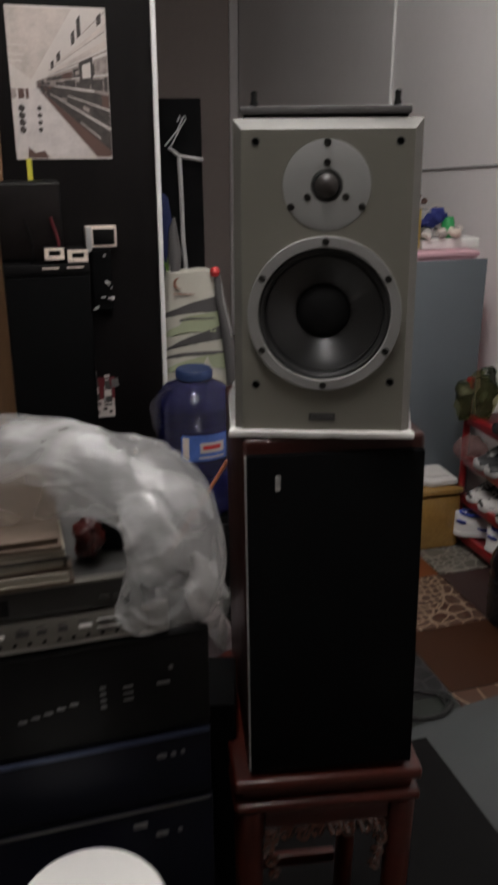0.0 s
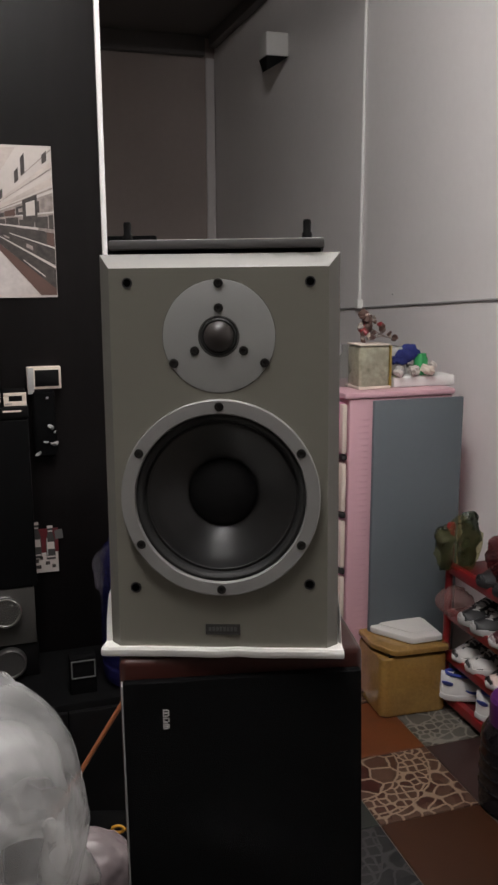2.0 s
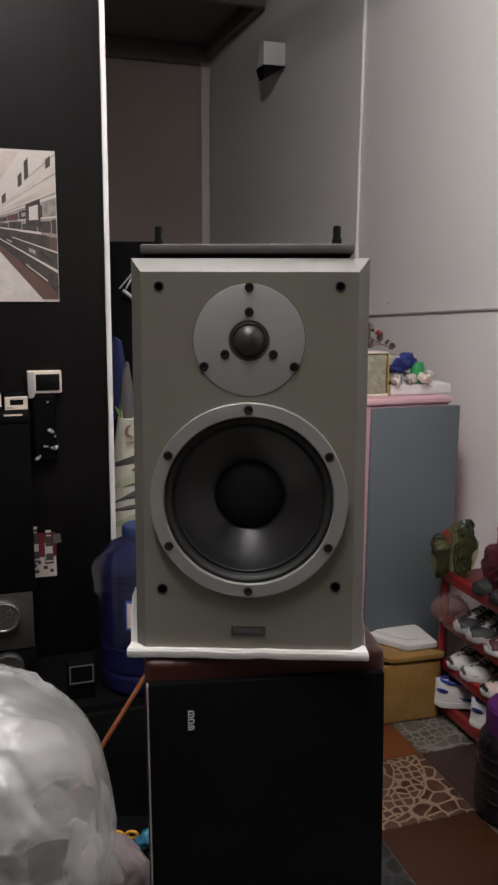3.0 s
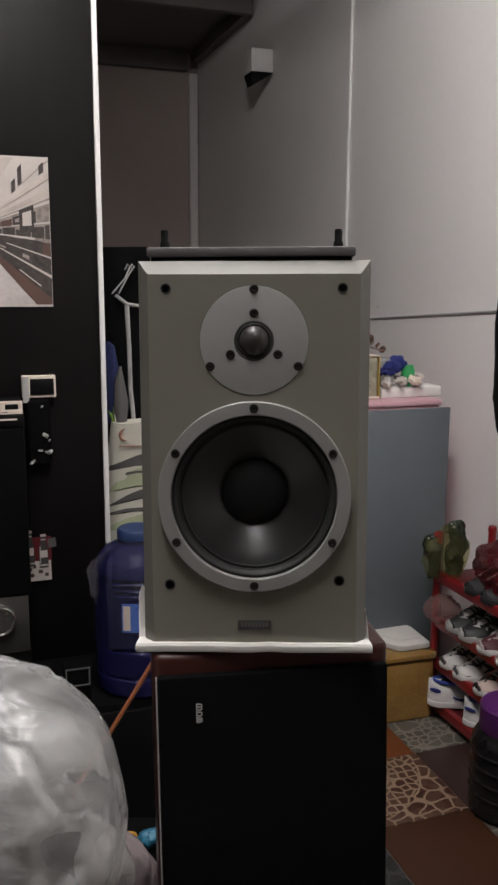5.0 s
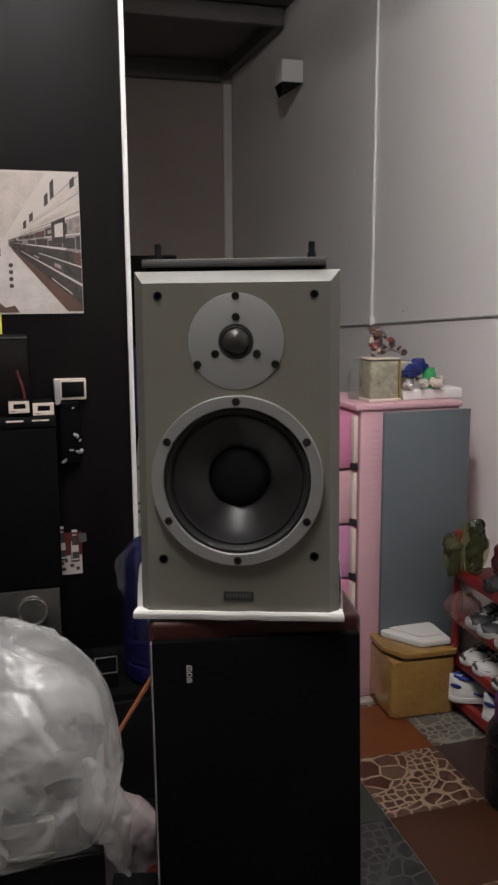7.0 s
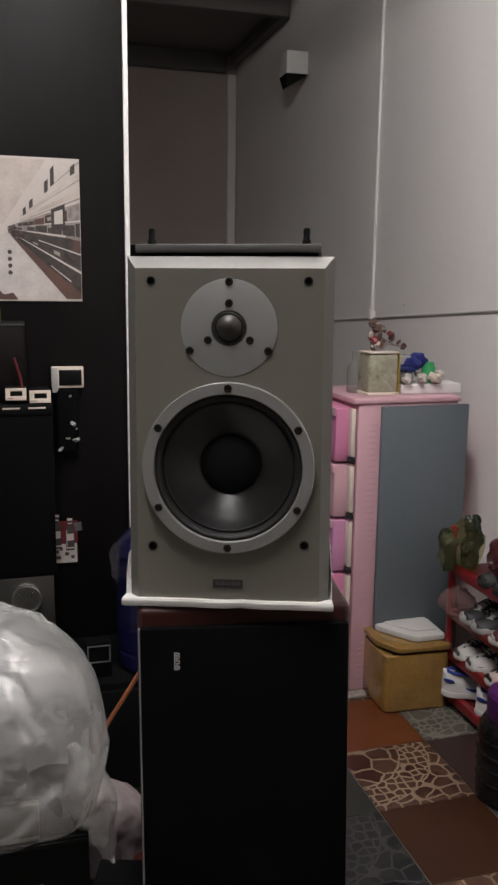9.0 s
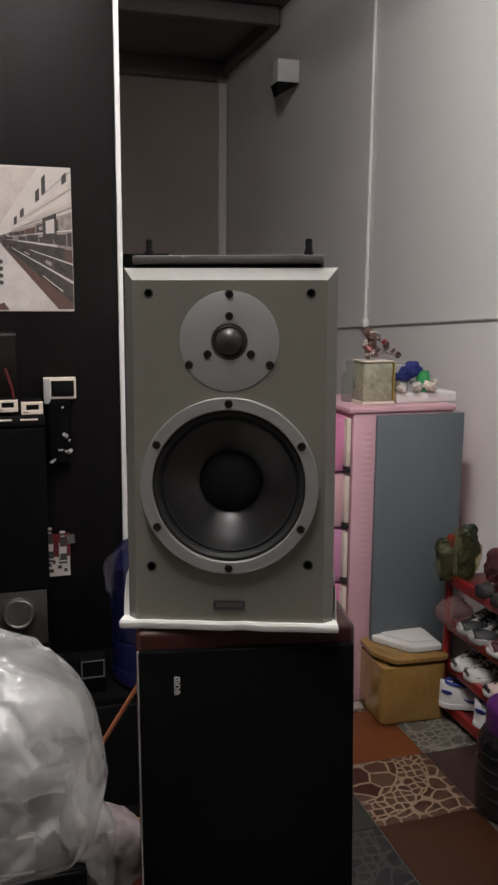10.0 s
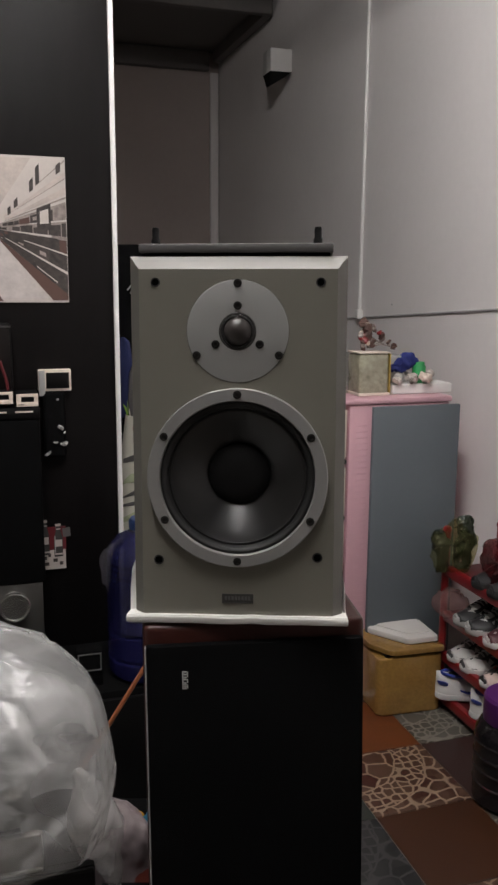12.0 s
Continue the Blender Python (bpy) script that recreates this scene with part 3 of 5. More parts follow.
for lo, hi in zip(layers, layers[1:]):
    for i in range(14):
        bm.faces.new((lo[0][i], lo[0][i + 1], hi[0][i + 1], hi[0][i]))
        bm.faces.new((lo[16][i + 1], lo[16][i], hi[16][i], hi[16][i + 1]))
    for j in range(16):
        bm.faces.new((lo[j + 1][0], lo[j][0], hi[j][0], hi[j + 1][0]))
        bm.faces.new((lo[j][14], lo[j + 1][14], hi[j + 1][14], hi[j][14]))
solo("foam_sheet", bm, M_FOAM, FOAM, "white packing foam sheet curled up at its sides", "foam sheet")

SPK = STACK
make_bookshelf_speaker(SPK)

# the grille taken off and laid face down on top
GR = SPK @ Matrix.Translation((-0.0030, 0.012, 0.3453)) @ pose(0, 0, 0, 0.4, 0, -1.0)
gr = thing("speaker_grille", GR, "grey loudspeaker grille frame lying face down on the speaker", "speaker grille")
part("cloth_face", box(-0.091, 0.091, 0.004, 0.330, 0.0, 0.0035, 0.001), M_CLOTH, gr, "black cloth face")
b = box(-0.094, 0.094, 0.0, 0.022, 0.0036, 0.0120, 0.0015)
box(-0.094, 0.094, 0.312, 0.334, 0.0036, 0.0120, 0.0015, bm=b)
box(-0.094, -0.074, 0.0225, 0.3115, 0.0036, 0.0120, 0.0015, bm=b)
box(0.074, 0.094, 0.0225, 0.3115, 0.0036, 0.0120, 0.0015, bm=b)
part("frame", b, M_GRILLE, gr, "dark grey moulded frame")
for x in (-0.079, 0.079):
    for y in (0.012, 0.322):
        part("peg", lathe([(0.0, 0.0285), (0.0030, 0.028), (0.0036, 0.026), (0.0034, 0.018), (0.0044, 0.0165), (0.0046, 0.012)], 14, Matrix.Translation((x, y, 0))), M_BLACKP, gr)

# carved stool under the tower
ST = pose(0.108, 0.948, 0.0, 0, 0, 7)
stool = thing("carved_stool", ST, "red lacquered wooden stool with carved apron under the speakers", "stool")
part("top", box(-0.131, 0.131, -0.022, 0.30, 0.584, 0.6045, 0.006, 3), M_REDWOOD, stool)
part("waist", box(-0.120, 0.120, -0.010, 0.29, 0.566, 0.5835, 0.003, 2), M_REDWOOD, stool)
part("shim", box(-0.100, 0.105, 0.01, 0.28, 0.605, 0.6112, 0.001), M_BLACKP, stool)
part("moulding", box(-0.131, 0.131, -0.022, 0.302, 0.548, 0.5655, 0.007, 3), M_REDWOOD, stool)
for x in (-0.108, 0.108):
    for y in (0.0, 0.278):
        sx, sy = (1 if x > 0 else -1), (1 if y > 0.1 else -1)
        leg = tube([(x, y, 0.548), (x, y, 0.42), (x - 0.002 * sx, y - 0.002 * sy, 0.2), (x - 0.005 * sx, y - 0.005 * sy, 0.05), (x + 0.004 * sx, y + 0.004 * sy, 0.0)], [0.021, 0.020, 0.017, 0.017, 0.022], 14)
        part("leg", leg, M_REDWOOD, stool)


def leaf_curl(cx, cz, r, turns, hand, y, thick):
    # a carved tendril that winds inwards and swells in the middle
    pts = []
    for u in range(15):
        q = u / 14
        rr = r * (1 - 0.78 * q)
        pts.append((cx + hand * rr * math.cos(turns * q * 6.283), y - 0.002 * math.sin(3.14 * q), cz + rr * math.sin(turns * q * 6.283)))
    return tube(pts, [thick * (0.45 + 0.75 * math.sin(3.14 * u / 14)) for u in range(15)], 8)


for y in (-0.013, 0.285):
    ap = part("apron", box(-0.0875, 0.0875, y, y + 0.012, 0.516, 0.5475, 0.002), M_REDWOOD, stool)
    for sd in (-1, 1):
        for q in range(4):
            part("carved_curl", leaf_curl(sd * (0.012 + 0.022 * q), 0.503 - 0.005 * (q % 2), 0.0125, 1.35, sd * (1 if q % 2 else -1), y + 0.004, 0.0042), M_CARVED, ap)
            part("carved_leaf", tube([(sd * (0.002 + 0.022 * q), y + 0.003, 0.516), (sd * (0.009 + 0.022 * q), y - 0.001, 0.500), (sd * (0.018 + 0.022 * q), y + 0.002, 0.490 - 0.002 * q)], [0.0020, 0.0052, 0.0012], 8, squash=0.6), M_CARVED, ap)
        for q in range(3):
            part("carved_curl", leaf_curl(sd * (0.080 - 0.004 * q), 0.478 - 0.024 * q, 0.0115 - 0.0015 * q, 1.2, -sd, y + 0.004, 0.0040), M_CARVED, ap)
    part("stretcher", box(-0.090, 0.090, y + 0.005, y + 0.021, 0.12, 0.145, 0.003), M_REDWOOD, stool)

# ---- stack of amplifiers beside the tower ----
AB = 0.863


def hifi_unit(name, z0, z1, a0, a1, depth, face, body, label, knobs=(), buttons=(), display=None, front=AB):
    u = thing(name, ROOM @ pose((a0 + a1) / 2, front, z0), label, "amplifier", "stack of audio units")
    w = (a1 - a0) / 2
    part("case", box(-w + 0.004, w - 0.004, 0.0105, depth, 0.006, z1 - z0 - 0.001, 0.002), body, u)
    fp = part("fascia", box(-w, w, 0.0, 0.010, 0.004, z1 - z0, 0.0025), face, u)
    for x, z, r in knobs:
        part("knob", lathe([(0.0, 0.016), (r * 0.85, 0.016), (r, 0.014), (r, 0.0)], 28, disc_to_front(x, z)), M_ALU, fp)
    for x, z, bw, bh in buttons:
        part("button", box(x - bw / 2, x + bw / 2, -0.0025, 0.0, z - bh / 2, z + bh / 2, 0.0006), M_MARK, fp)
    if display:
        x0, x1, zz0, zz1 = display
        part("display", box(x0, x1, -0.0012, 0.0, zz0, zz1, 0.0004), M_BLACKP, fp)
    for x in (-w + 0.04, w - 0.04):
        for y in (0.04, depth - 0.04):
            part("foot", lathe([(0.0, 0.0), (0.014, 0.0), (0.015, 0.0065), (0.0, 0.0065)], 16, Matrix.Translation((x, y, 0))), M_RUBBER, u)
    return u


hifi_unit("power_amplifier", 0.40, 0.612, -0.22, 0.215, 0.36, M_BLUEBLK, M_BLACKP, "black power amplifier at the bottom of the stack", buttons=[(0.148, 0.165, 0.016, 0.007), (0.172, 0.165, 0.006, 0.006), (0.120, 0.185, 0.018, 0.008)])
hifi_unit("cassette_deck", 0.613, 0.721, -0.225, 0.213, 0.32, M_BLUEBLK, M_BLACKP, "blue-black audio deck in a stack", buttons=[(0.155, 0.075, 0.012, 0.006), (0.170, 0.075, 0.006, 0.006), (0.182, 0.076, 0.005, 0.005)])
hifi_unit("black_receiver", 0.722, 0.866, -0.22, 0.213, 0.34, M_BLACKP, M_BLACKP, "black receiver with faint markings in a stack", buttons=[(0.02 + 0.015 * i, 0.060 + 0.003 * i, 0.010, 0.0035) for i in range(-2, 3)] + [(0.085, 0.055 + 0.009 * i, 0.007, 0.0035) for i in range(4)] + [(0.115, 0.060 + 0.009 * i, 0.012, 0.0025) for i in range(3)] + [(0.158, 0.075, 0.016, 0.004), (0.168, 0.095, 0.005, 0.005)])
sil = hifi_unit("silver_receiver", 0.867, 0.908, -0.24, 0.165, 0.33, M_SILVER, M_DULL, "silver tuner with rows of small buttons", buttons=[])
for k in range(15):
    x = -0.185 + 0.0235 * k
    part("key", box(x, x + (0.011 if k % 3 else 0.015), -0.0022, 0.0, 0.0235, 0.0285 + 0.002 * (k % 2), 0.0006), M_DULL if k % 4 else M_WHITE, sil)
    part("label_bar", box(x, x + 0.009, -0.0004, 0.0001, 0.0325, 0.0340), M_DULL, sil)
for k in range(22):
    part("lamp_hole", lathe([(0.0, 0.0005), (0.0022, 0.0005), (0.0026, 0.0)], 10, disc_to_front(-0.190 + 0.0165 * k, 0.0125)), M_HOLE, sil)
part("lower_lip", box(-0.2015, 0.2015, -0.004, 0.0, 0.0045, 0.0075, 0.0012), M_SILVER, sil)
for k in range(4):
    part("vent", box(0.118, 0.146, -0.0006, 0.0, 0.0145 + 0.0052 * k, 0.0165 + 0.0052 * k), M_WHITE if k % 2 else M_DULL, sil)
dvd = hifi_unit("disc_player", 0.909, 0.950, -0.24, 0.150, 0.30, M_PANEL, M_DULL, "grey disc player with a pale top edge", display=(-0.12, 0.03, 0.010, 0.030))
part("top_edge", box(-0.193, 0.193, -0.0025, 0.010, 0.0385, 0.0425, 0.0012), M_SILVER, dvd, "pale metal top edge")
part("flap_line", box(-0.150, 0.120, -0.0006, 0.0, 0.0065, 0.0075), M_DULL, dvd)
for k in range(3):
    part("key", box(0.130 + 0.016 * k, 0.141 + 0.016 * k, -0.002, 0.0, 0.014, 0.020, 0.0006), M_DULL, dvd)
M_PAGES = mat("page_edges", (0.42, 0.38, 0.31), 0.75, vary=0.25, scale=20, fine=260, stretch=(0.5, 1, 14))
M_COVER = mat("worn_card_cover", (0.12, 0.085, 0.06), 0.6, vary=0.4, scale=12)
heap = 0.9505
for k, (h, cover, w1, skew) in enumerate(((0.006, M_COVER, 0.060, 0.6), (0.011, M_PAGES, 0.054, -0.8), (0.005, M_COVER, 0.058, 0.3), (0.009, M_PAGES, 0.050, 1.1), (0.004, M_DULL, 0.056, -0.4), (0.010, M_PAGES, 0.052, 0.2), (0.005, M_COVER, 0.049, -1.2), (0.008, M_COVER, 0.046, 0.5))):
    mg = thing("magazine", ROOM @ pose(-0.10, 0.856, heap) @ pose(0, 0, 0, 0, 0, skew), "worn magazine lying in a heap on the audio stack", "magazine", "heap of magazines")
    part("page_block", box(-0.18, w1 + 0.098, 0.002 + 0.001 * (k % 3), 0.235, 0.0008, h - 0.0008, 0.0004), M_PAGES if cover is M_PAGES else M_COVER, mg)
    part("cover", box(-0.181, w1 + 0.099, 0.0012, 0.236, h - 0.0007, h, 0.0002), cover, mg)
    part("cover", box(-0.181, w1 + 0.099, 0.0012, 0.236, 0.0, 0.0007, 0.0002), cover, mg)
    heap += h + 0.0002
b = bmesh.new()
bmesh.ops.create_icosphere(b, subdivisions=4, radius=1)
for v in b.verts:
    v.co = Vector((0.017 * v.co.x, 0.022 * v.co.y, 0.026 + 0.026 * max(v.co.z, -1.0)))
rp = thing("red_packet", ROOM @ pose(0.082, 0.915, 0.951), "small crumpled dark red packet on the player", "packet")
part("wrapper", ruffle(b, 0.006, 60), mat("red_printed_foil", (0.085, 0.012, 0.010), 0.35, vary=0.9, scale=45, coat=0.5), rp)
bx = thing("pocket_radio", ROOM @ pose(0.115, 0.925, 0.951), "small black radio lying on the disc player", "radio")
part("case", box(-0.018, 0.060, 0.0, 0.14, 0.0, 0.062, 0.006, 3), M_BLACKP, bx)
part("dial", lathe([(0.0, 0.004), (0.009, 0.004), (0.011, 0.0)], 20, disc_to_front(0.036, 0.034)), M_DULL, bx)
rack = thing("equipment_table", ROOM @ pose(0, AB, 0), "low black table under the audio stack", "table")
part("tabletop", box(-0.30, 0.235, -0.03, 0.40, 0.375, 0.3995, 0.003), M_BLACK, rack)
for x in (-0.28, 0.195):
    for y in (-0.01, 0.36):
        part("leg", box(x, x + 0.03, y, y + 0.03, 0, 0.3745, 0.003), M_BLACK, rack)

for z, h, mm in ((0.7135, 0.007, mat("blue_grey_strip", (0.035, 0.045, 0.085), 0.35, 0.5)), (0.6075, 0.003, M_DULL), (0.8605, 0.004, M_BLACKP)):
    solo("trim_strip", box(-0.222, 0.211, AB - 0.0035, AB - 0.0005, z, z + h, 0.0008), mm, ROOM, "thin metallic strip along an audio unit", "trim")
# the milky plastic bag thrown over the stack
path = [(-0.56, 0.985, 1.000, 0.074), (-0.458, 0.959, 1.017, 0.082), (-0.371, 0.938, 1.033, 0.080), (-0.292, 0.920, 1.049, 0.075), (-0.217, 0.900, 1.066, 0.060), (-0.156, 0.885, 1.062, 0.052), (-0.106, 0.870, 1.044, 0.050), (-0.084, 0.858, 1.012, 0.0480), (-0.082, 0.850, 0.966, 0.0535), (-0.084, 0.846, 0.926, 0.052)]
NS, NA = 260, 160
cv = spline(path, NS)
bag = tube([tuple(p[:3]) for p in cv], [max(p[3], 0.01) for p in cv], NA, squash=0.95)
for n, v in enumerate(bag.verts):
    # the hanging end is deeper than wide and set askew, its outer side further back
    ring = min(n // NA, NS - 1)
    q = max(0.0, min(1.0, (ring / NS - 0.55) / 0.25))
    q = q * q * (3 - 2 * q)
    dx, dy = v.co.x - cv[ring][0], v.co.y - cv[ring][1]
    v.co.y = cv[ring][1] + dy * (1 + 0.65 * q) + 0.45 * q * dx
bag.verts.ensure_lookup_table()
bag.normal_update()
moved = []
for n, v in enumerate(bag.verts):
    ring, ang = min(n // NA, NS - 1), 2 * math.pi * (n % NA) / NA
    along = 0.75 * ring / NS
    soft = noise.noise(v.co * 9 + Vector((4, 0, 0)))
    turn = Vector((1.7 * math.cos(ang), 1.7 * math.sin(ang), 5.5 * along + 0.6 * noise.noise(v.co * 7)))
    fold = 1 - abs(noise.noise(turn * 1.1 + Vector((2, 7, 1)))) * 6
    # flat facets between sharp kinks, as stretched film buckles
    out = 0.0045 * soft + 0.0012 * max(fold, 0.0)
    for size, amp, off in ((8.5, 0.12, Vector((0, 0, 0))), (20.0, 0.10, Vector((4, 2, 9))), (34.0, 0.05, Vector((1, 6, 3)))):
        q = v.co * size + off + 0.35 * Vector((noise.noise(v.co * 15), noise.noise(v.co * 15 + Vector((5, 0, 0))), noise.noise(v.co * 15 + Vector((0, 8, 0)))))
        dist, cells = noise.voronoi(q)
        lean = noise.noise_vector(Vector(cells[0]) * 3.1)
        out += amp * (q - Vector(cells[0])).dot(lean) / size * min(1.0, 5.0 * (dist[1] - dist[0]))
    co = v.co + v.normal * out
    # open mouth: raised lip in front, flared and rolled edge
    mouth = max(0.0, (ring - NS * 0.86) / (NS * 0.14))
    face = max(-1.0, min(1.0, (0.846 - v.co.y) / 0.08))
    left = max(0.0, (-0.092 - v.co.x) / 0.04)
    co.z += mouth * (0.004 * face + 0.005 * math.sin(ang * 4 + 1))
    co.x -= mouth ** 2 * 0.012 * left
    moved.append(co)
for v, co in zip(bag.verts, moved):
    v.co = co
bag.faces.ensure_lookup_table()
bmesh.ops.delete(bag, geom=[bag.faces[-1]], context="FACES_ONLY")
pb = thing("plastic_bag", pose(0, 0, 0), "large crumpled milky see-through plastic bag draped over the audio stack", "plastic bag")
part("film", bag, M_BAG, pb)
tip = tube([tuple(q[:3]) for q in spline([(-0.066, 0.890, 0.965), (-0.052, 0.905, 0.905), (-0.042, 0.918, 0.850), (-0.034, 0.928, 0.806)], 40)], [max(0.002, q[0]) for q in spline([(0.003,), (0.025,), (0.016,), (0.003,)], 40)], 32)
part("twisted_corner", ruffle(tip, 0.006, 32), M_BAG, pb)
# white round stool in front of the stack
ws = thing("plastic_stool", pose(-0.1755, 0.706, 0.006), "white round plastic stool in front of the audio stack", "stool")
part("seat", lathe([(0.0, 0.62), (0.070, 0.620), (0.080, 0.617), (0.086, 0.608), (0.086, 0.590), (0.080, 0.588)], 48), mat("bright_white_plastic", (0.90, 0.89, 0.86), 0.35, vary=0.02), ws)
for i in range(4):
    a = radians(45 + 90 * i)
    part("leg", tube([(0.068 * math.cos(a), 0.068 * math.sin(a), 0.60), (0.12 * math.cos(a), 0.12 * math.sin(a), -0.006)], [0.016, 0.013], 10), M_WHITE, ws)

# ---- black cabinet board, poster, equipment in front of it ----
BP = 2.557
pan = thing("black_partition", ROOM @ pose(0.28, BP, 0), "tall black lacquered partition board with a white edge strip", "partition", kind="structure")
part("board", box(-0.32, 0.217, 0.004, 0.045, 0.0, 3.2, 0.002), M_BLACK, pan)
part("edge_strip", box(0.2175, 0.231, -0.004, 0.045, 0.0, 3.2, 0.001), M_WHITE, pan, "white plastic edge strip")
solo("timber_post", box(-0.05, 0.072, BP - 0.06, BP + 0.0035, 0, 3.2, 0.006, m=pose(0, 0, 0, 0, 1.2, 0)), M_OAK, ROOM @ pose(-0.035, 0, 0), "brown timber post beside the black board", "post", kind="structure")

po = thing("poster", ROOM @ pose(0.108, BP, 1.362), "printed photo poster of a shop interior with shelves", "poster")
PW, PH = 0.265, 0.387
part("sheet", box(0, PW, 0.0, 0.0025, 0, PH), M_PAPER, po)


def quad(points, material, name, y=-0.0008):
    b = bmesh.new()
    f = [b.verts.new((x * PW, y, z * PH)) for x, z in points]
    g = [b.verts.new((x * PW, y + 0.0006, z * PH)) for x, z in points]
    b.faces.new(f)
    for i in range(len(f)):
        b.faces.new((f[i], f[(i + 1) % len(f)], g[(i + 1) % len(f)], g[i]))
    part(name, b, material, po)


M_PFLOOR = mat("printed_floor", (0.49, 0.445, 0.425), 0.6, vary=0.25, scale=25)
M_PCEIL = mat("printed_ceiling", (0.47, 0.41, 0.37), 0.6, vary=0.3, scale=18)
VPX, VPZ = 0.21, 0.51          # where the printed shop's lines meet


def fan(u, rise):
    """A point on the printed right-hand wall: u from the vanishing point to the edge, rise at the edge."""
    return (VPX + u * (1 - VPX), VPZ + u * (rise - VPZ))


def strip(u0, u1, r0, r1):
    return [fan(u0, r0), fan(u1, r0), fan(u1, r1), fan(u0, r1)]


quad([(0.0, 0.64), (VPX, VPZ + 0.02), (0.66, 0.985), (0.0, 0.985)], M_PCEIL, "printed_ceiling")
quad([(0.0, 0.02), (0.82, 0.02), (VPX + 0.05, VPZ - 0.03), (0.06, 0.43)], M_PFLOOR, "printed_floor")
quad(strip(0.06, 0.995, 0.03, 0.70), M_PAPERM, "printed_shelving")
quad(strip(0.10, 0.995, 0.05, 0.43), M_PAPERD, "printed_shelving", -0.0011)
quad([(0.84, 0.015), (0.995, 0.015), (0.995, 0.055), fan(0.1, 0.03), fan(0.1, -0.03)], M_PAPERB, "printed_skirting", -0.0012)
for z in (0.66, 0.70, 0.76):
    quad([(0.0, z), (0.14 + 0.5 * (z - 0.66), z - 0.006), (0.13 + 0.5 * (z - 0.66), z - 0.016), (0.0, z - 0.014)], M_PAPER, "printed_lamp", -0.0012)
for r0, r1, mm in ((0.985, 0.975, M_PAPERM), (0.905, 0.865, M_PCEIL), (0.862, 0.855, M_PAPERM), (0.80, 0.75, M_PCEIL), (0.735, 0.722, M_PAPERM)):
    quad(strip(0.22 if r0 < 0.95 else 0.62, 0.995, r0, r1), mm, "printed_cornice", -0.0014)
for u, w, r0, r1 in ((0.62, 0.05, 1.17, 0.98), (0.54, 0.05, 1.10, 0.96), (0.34, 0.05, 1.05, 0.90), (0.26, 0.04, 1.02, 0.84), (0.88, 0.06, 1.0, 0.93)):
    quad(strip(u, u + w, min(r0, VPZ + 0.475 / (u + w)), r1), M_PAPERD, "printed_duct", -0.0016)
rnd = random.Random(11)
levels = (0.69, 0.565, 0.445, 0.325, 0.20, 0.075)
for k in range(5):
    u = 0.07
    while u < 0.97:
        w = min(u * rnd.uniform(0.18, 0.40), 0.995 - u)
        tall = rnd.uniform(0.62, 0.97)
        low_r = levels[k + 1] + 0.012
        mm = rnd.choice((M_PAPERD, M_PAPERD, M_PAPERD, M_PAPERD, M_PAPERB, M_PAPERM if k < 2 else M_PAPERD))
        quad(strip(u, u + w * 0.93, low_r, low_r + (levels[k] - low_r) * tall), mm, "printed_box", -0.0021)
        if rnd.random() < 0.12:
            quad(strip(u + w * 0.2, u + w * 0.7, low_r + 0.03, low_r + (levels[k] - low_r) * tall * 0.75), M_PAPERM if mm is M_PAPERD else M_PAPERD, "printed_front", -0.0024)
        u += w
    quad(strip((0.52, 0.30, 0.45, 0.22, 0.60)[k], (0.995, 0.80, 0.995, 0.995, 0.86)[k], levels[k + 1] + 0.012, levels[k + 1] - (0.008 if k % 2 else 0.0)), M_PAPER, "printed_ledge", -0.0027)
quad(strip(0.62, 0.80, 0.50, 0.73), M_PAPERD, "printed_screen", -0.0030)
quad(strip(0.66, 0.77, 0.56, 0.69), M_PAPER, "printed_screen", -0.0033)
for x, w in ((0.0, 0.05), (0.07, 0.06), (0.145, 0.03)):
    quad([(x, 0.405), (x + w, 0.41), (x + w, 0.47), (x, 0.475)], M_PAPERB if x else M_PAPERM, "printed_counter", -0.0014)
quad([(0.12, 0.01), (0.34, 0.01), (0.29, 0.06), (0.20, 0.045), (0.13, 0.085)], M_PAPERB, "printed_table", -0.0014)
for i in range(4):
    for x in (0.09, 0.27):
        z = 0.20 + 0.048 * i
        b = lathe([(0.0, 0.0), (0.009 if x < 0.2 else 0.006, 0.0)], 14, disc_to_front(x * PW, z * PH, -0.002))
        part("printed_dot", b, M_PAPERD, po)
solo("yellow_tape", box(0.133, 0.147, BP - 0.004, BP - 0.001, 1.303, 1.364), M_YELLOW, ROOM, "strip of yellow tape hanging under the poster", "tape")

LC = thing("low_cabinet", ROOM @ pose(0.30, 2.22, 0), "low black cabinet standing before the black partition", "cabinet")
part("body", box(-0.36, 0.40, 0.0, 0.33, 0.0, 0.353, 0.004), M_CLOTH, LC)
for s in (0, 1):
    part("door", box(-0.355 + 0.378 * s, 0.018 + 0.378 * s, -0.016, -0.001, 0.02, 0.335, 0.003), M_BLACKP, LC)
BS = 2.40
riser = thing("equipment_case", ROOM @ pose(0.14, BS, 0.3535), "black equipment case with a round knob under a small amplifier", "case")
part("case", box(-0.12, 0.126, 0.006, 0.147, 0.0, 0.0955, 0.004), M_BLACKP, riser)
part("knob", lathe([(0.0, 0.019), (0.033, 0.019), (0.035, 0.022), (0.039, 0.022), (0.042, 0.018), (0.043, 0.0)], 48, disc_to_front(0.050, 0.048, 0.006)), mat("dull_metal_knob", (0.16, 0.155, 0.15), 0.35, 0.8), riser, "dull round metal knob")
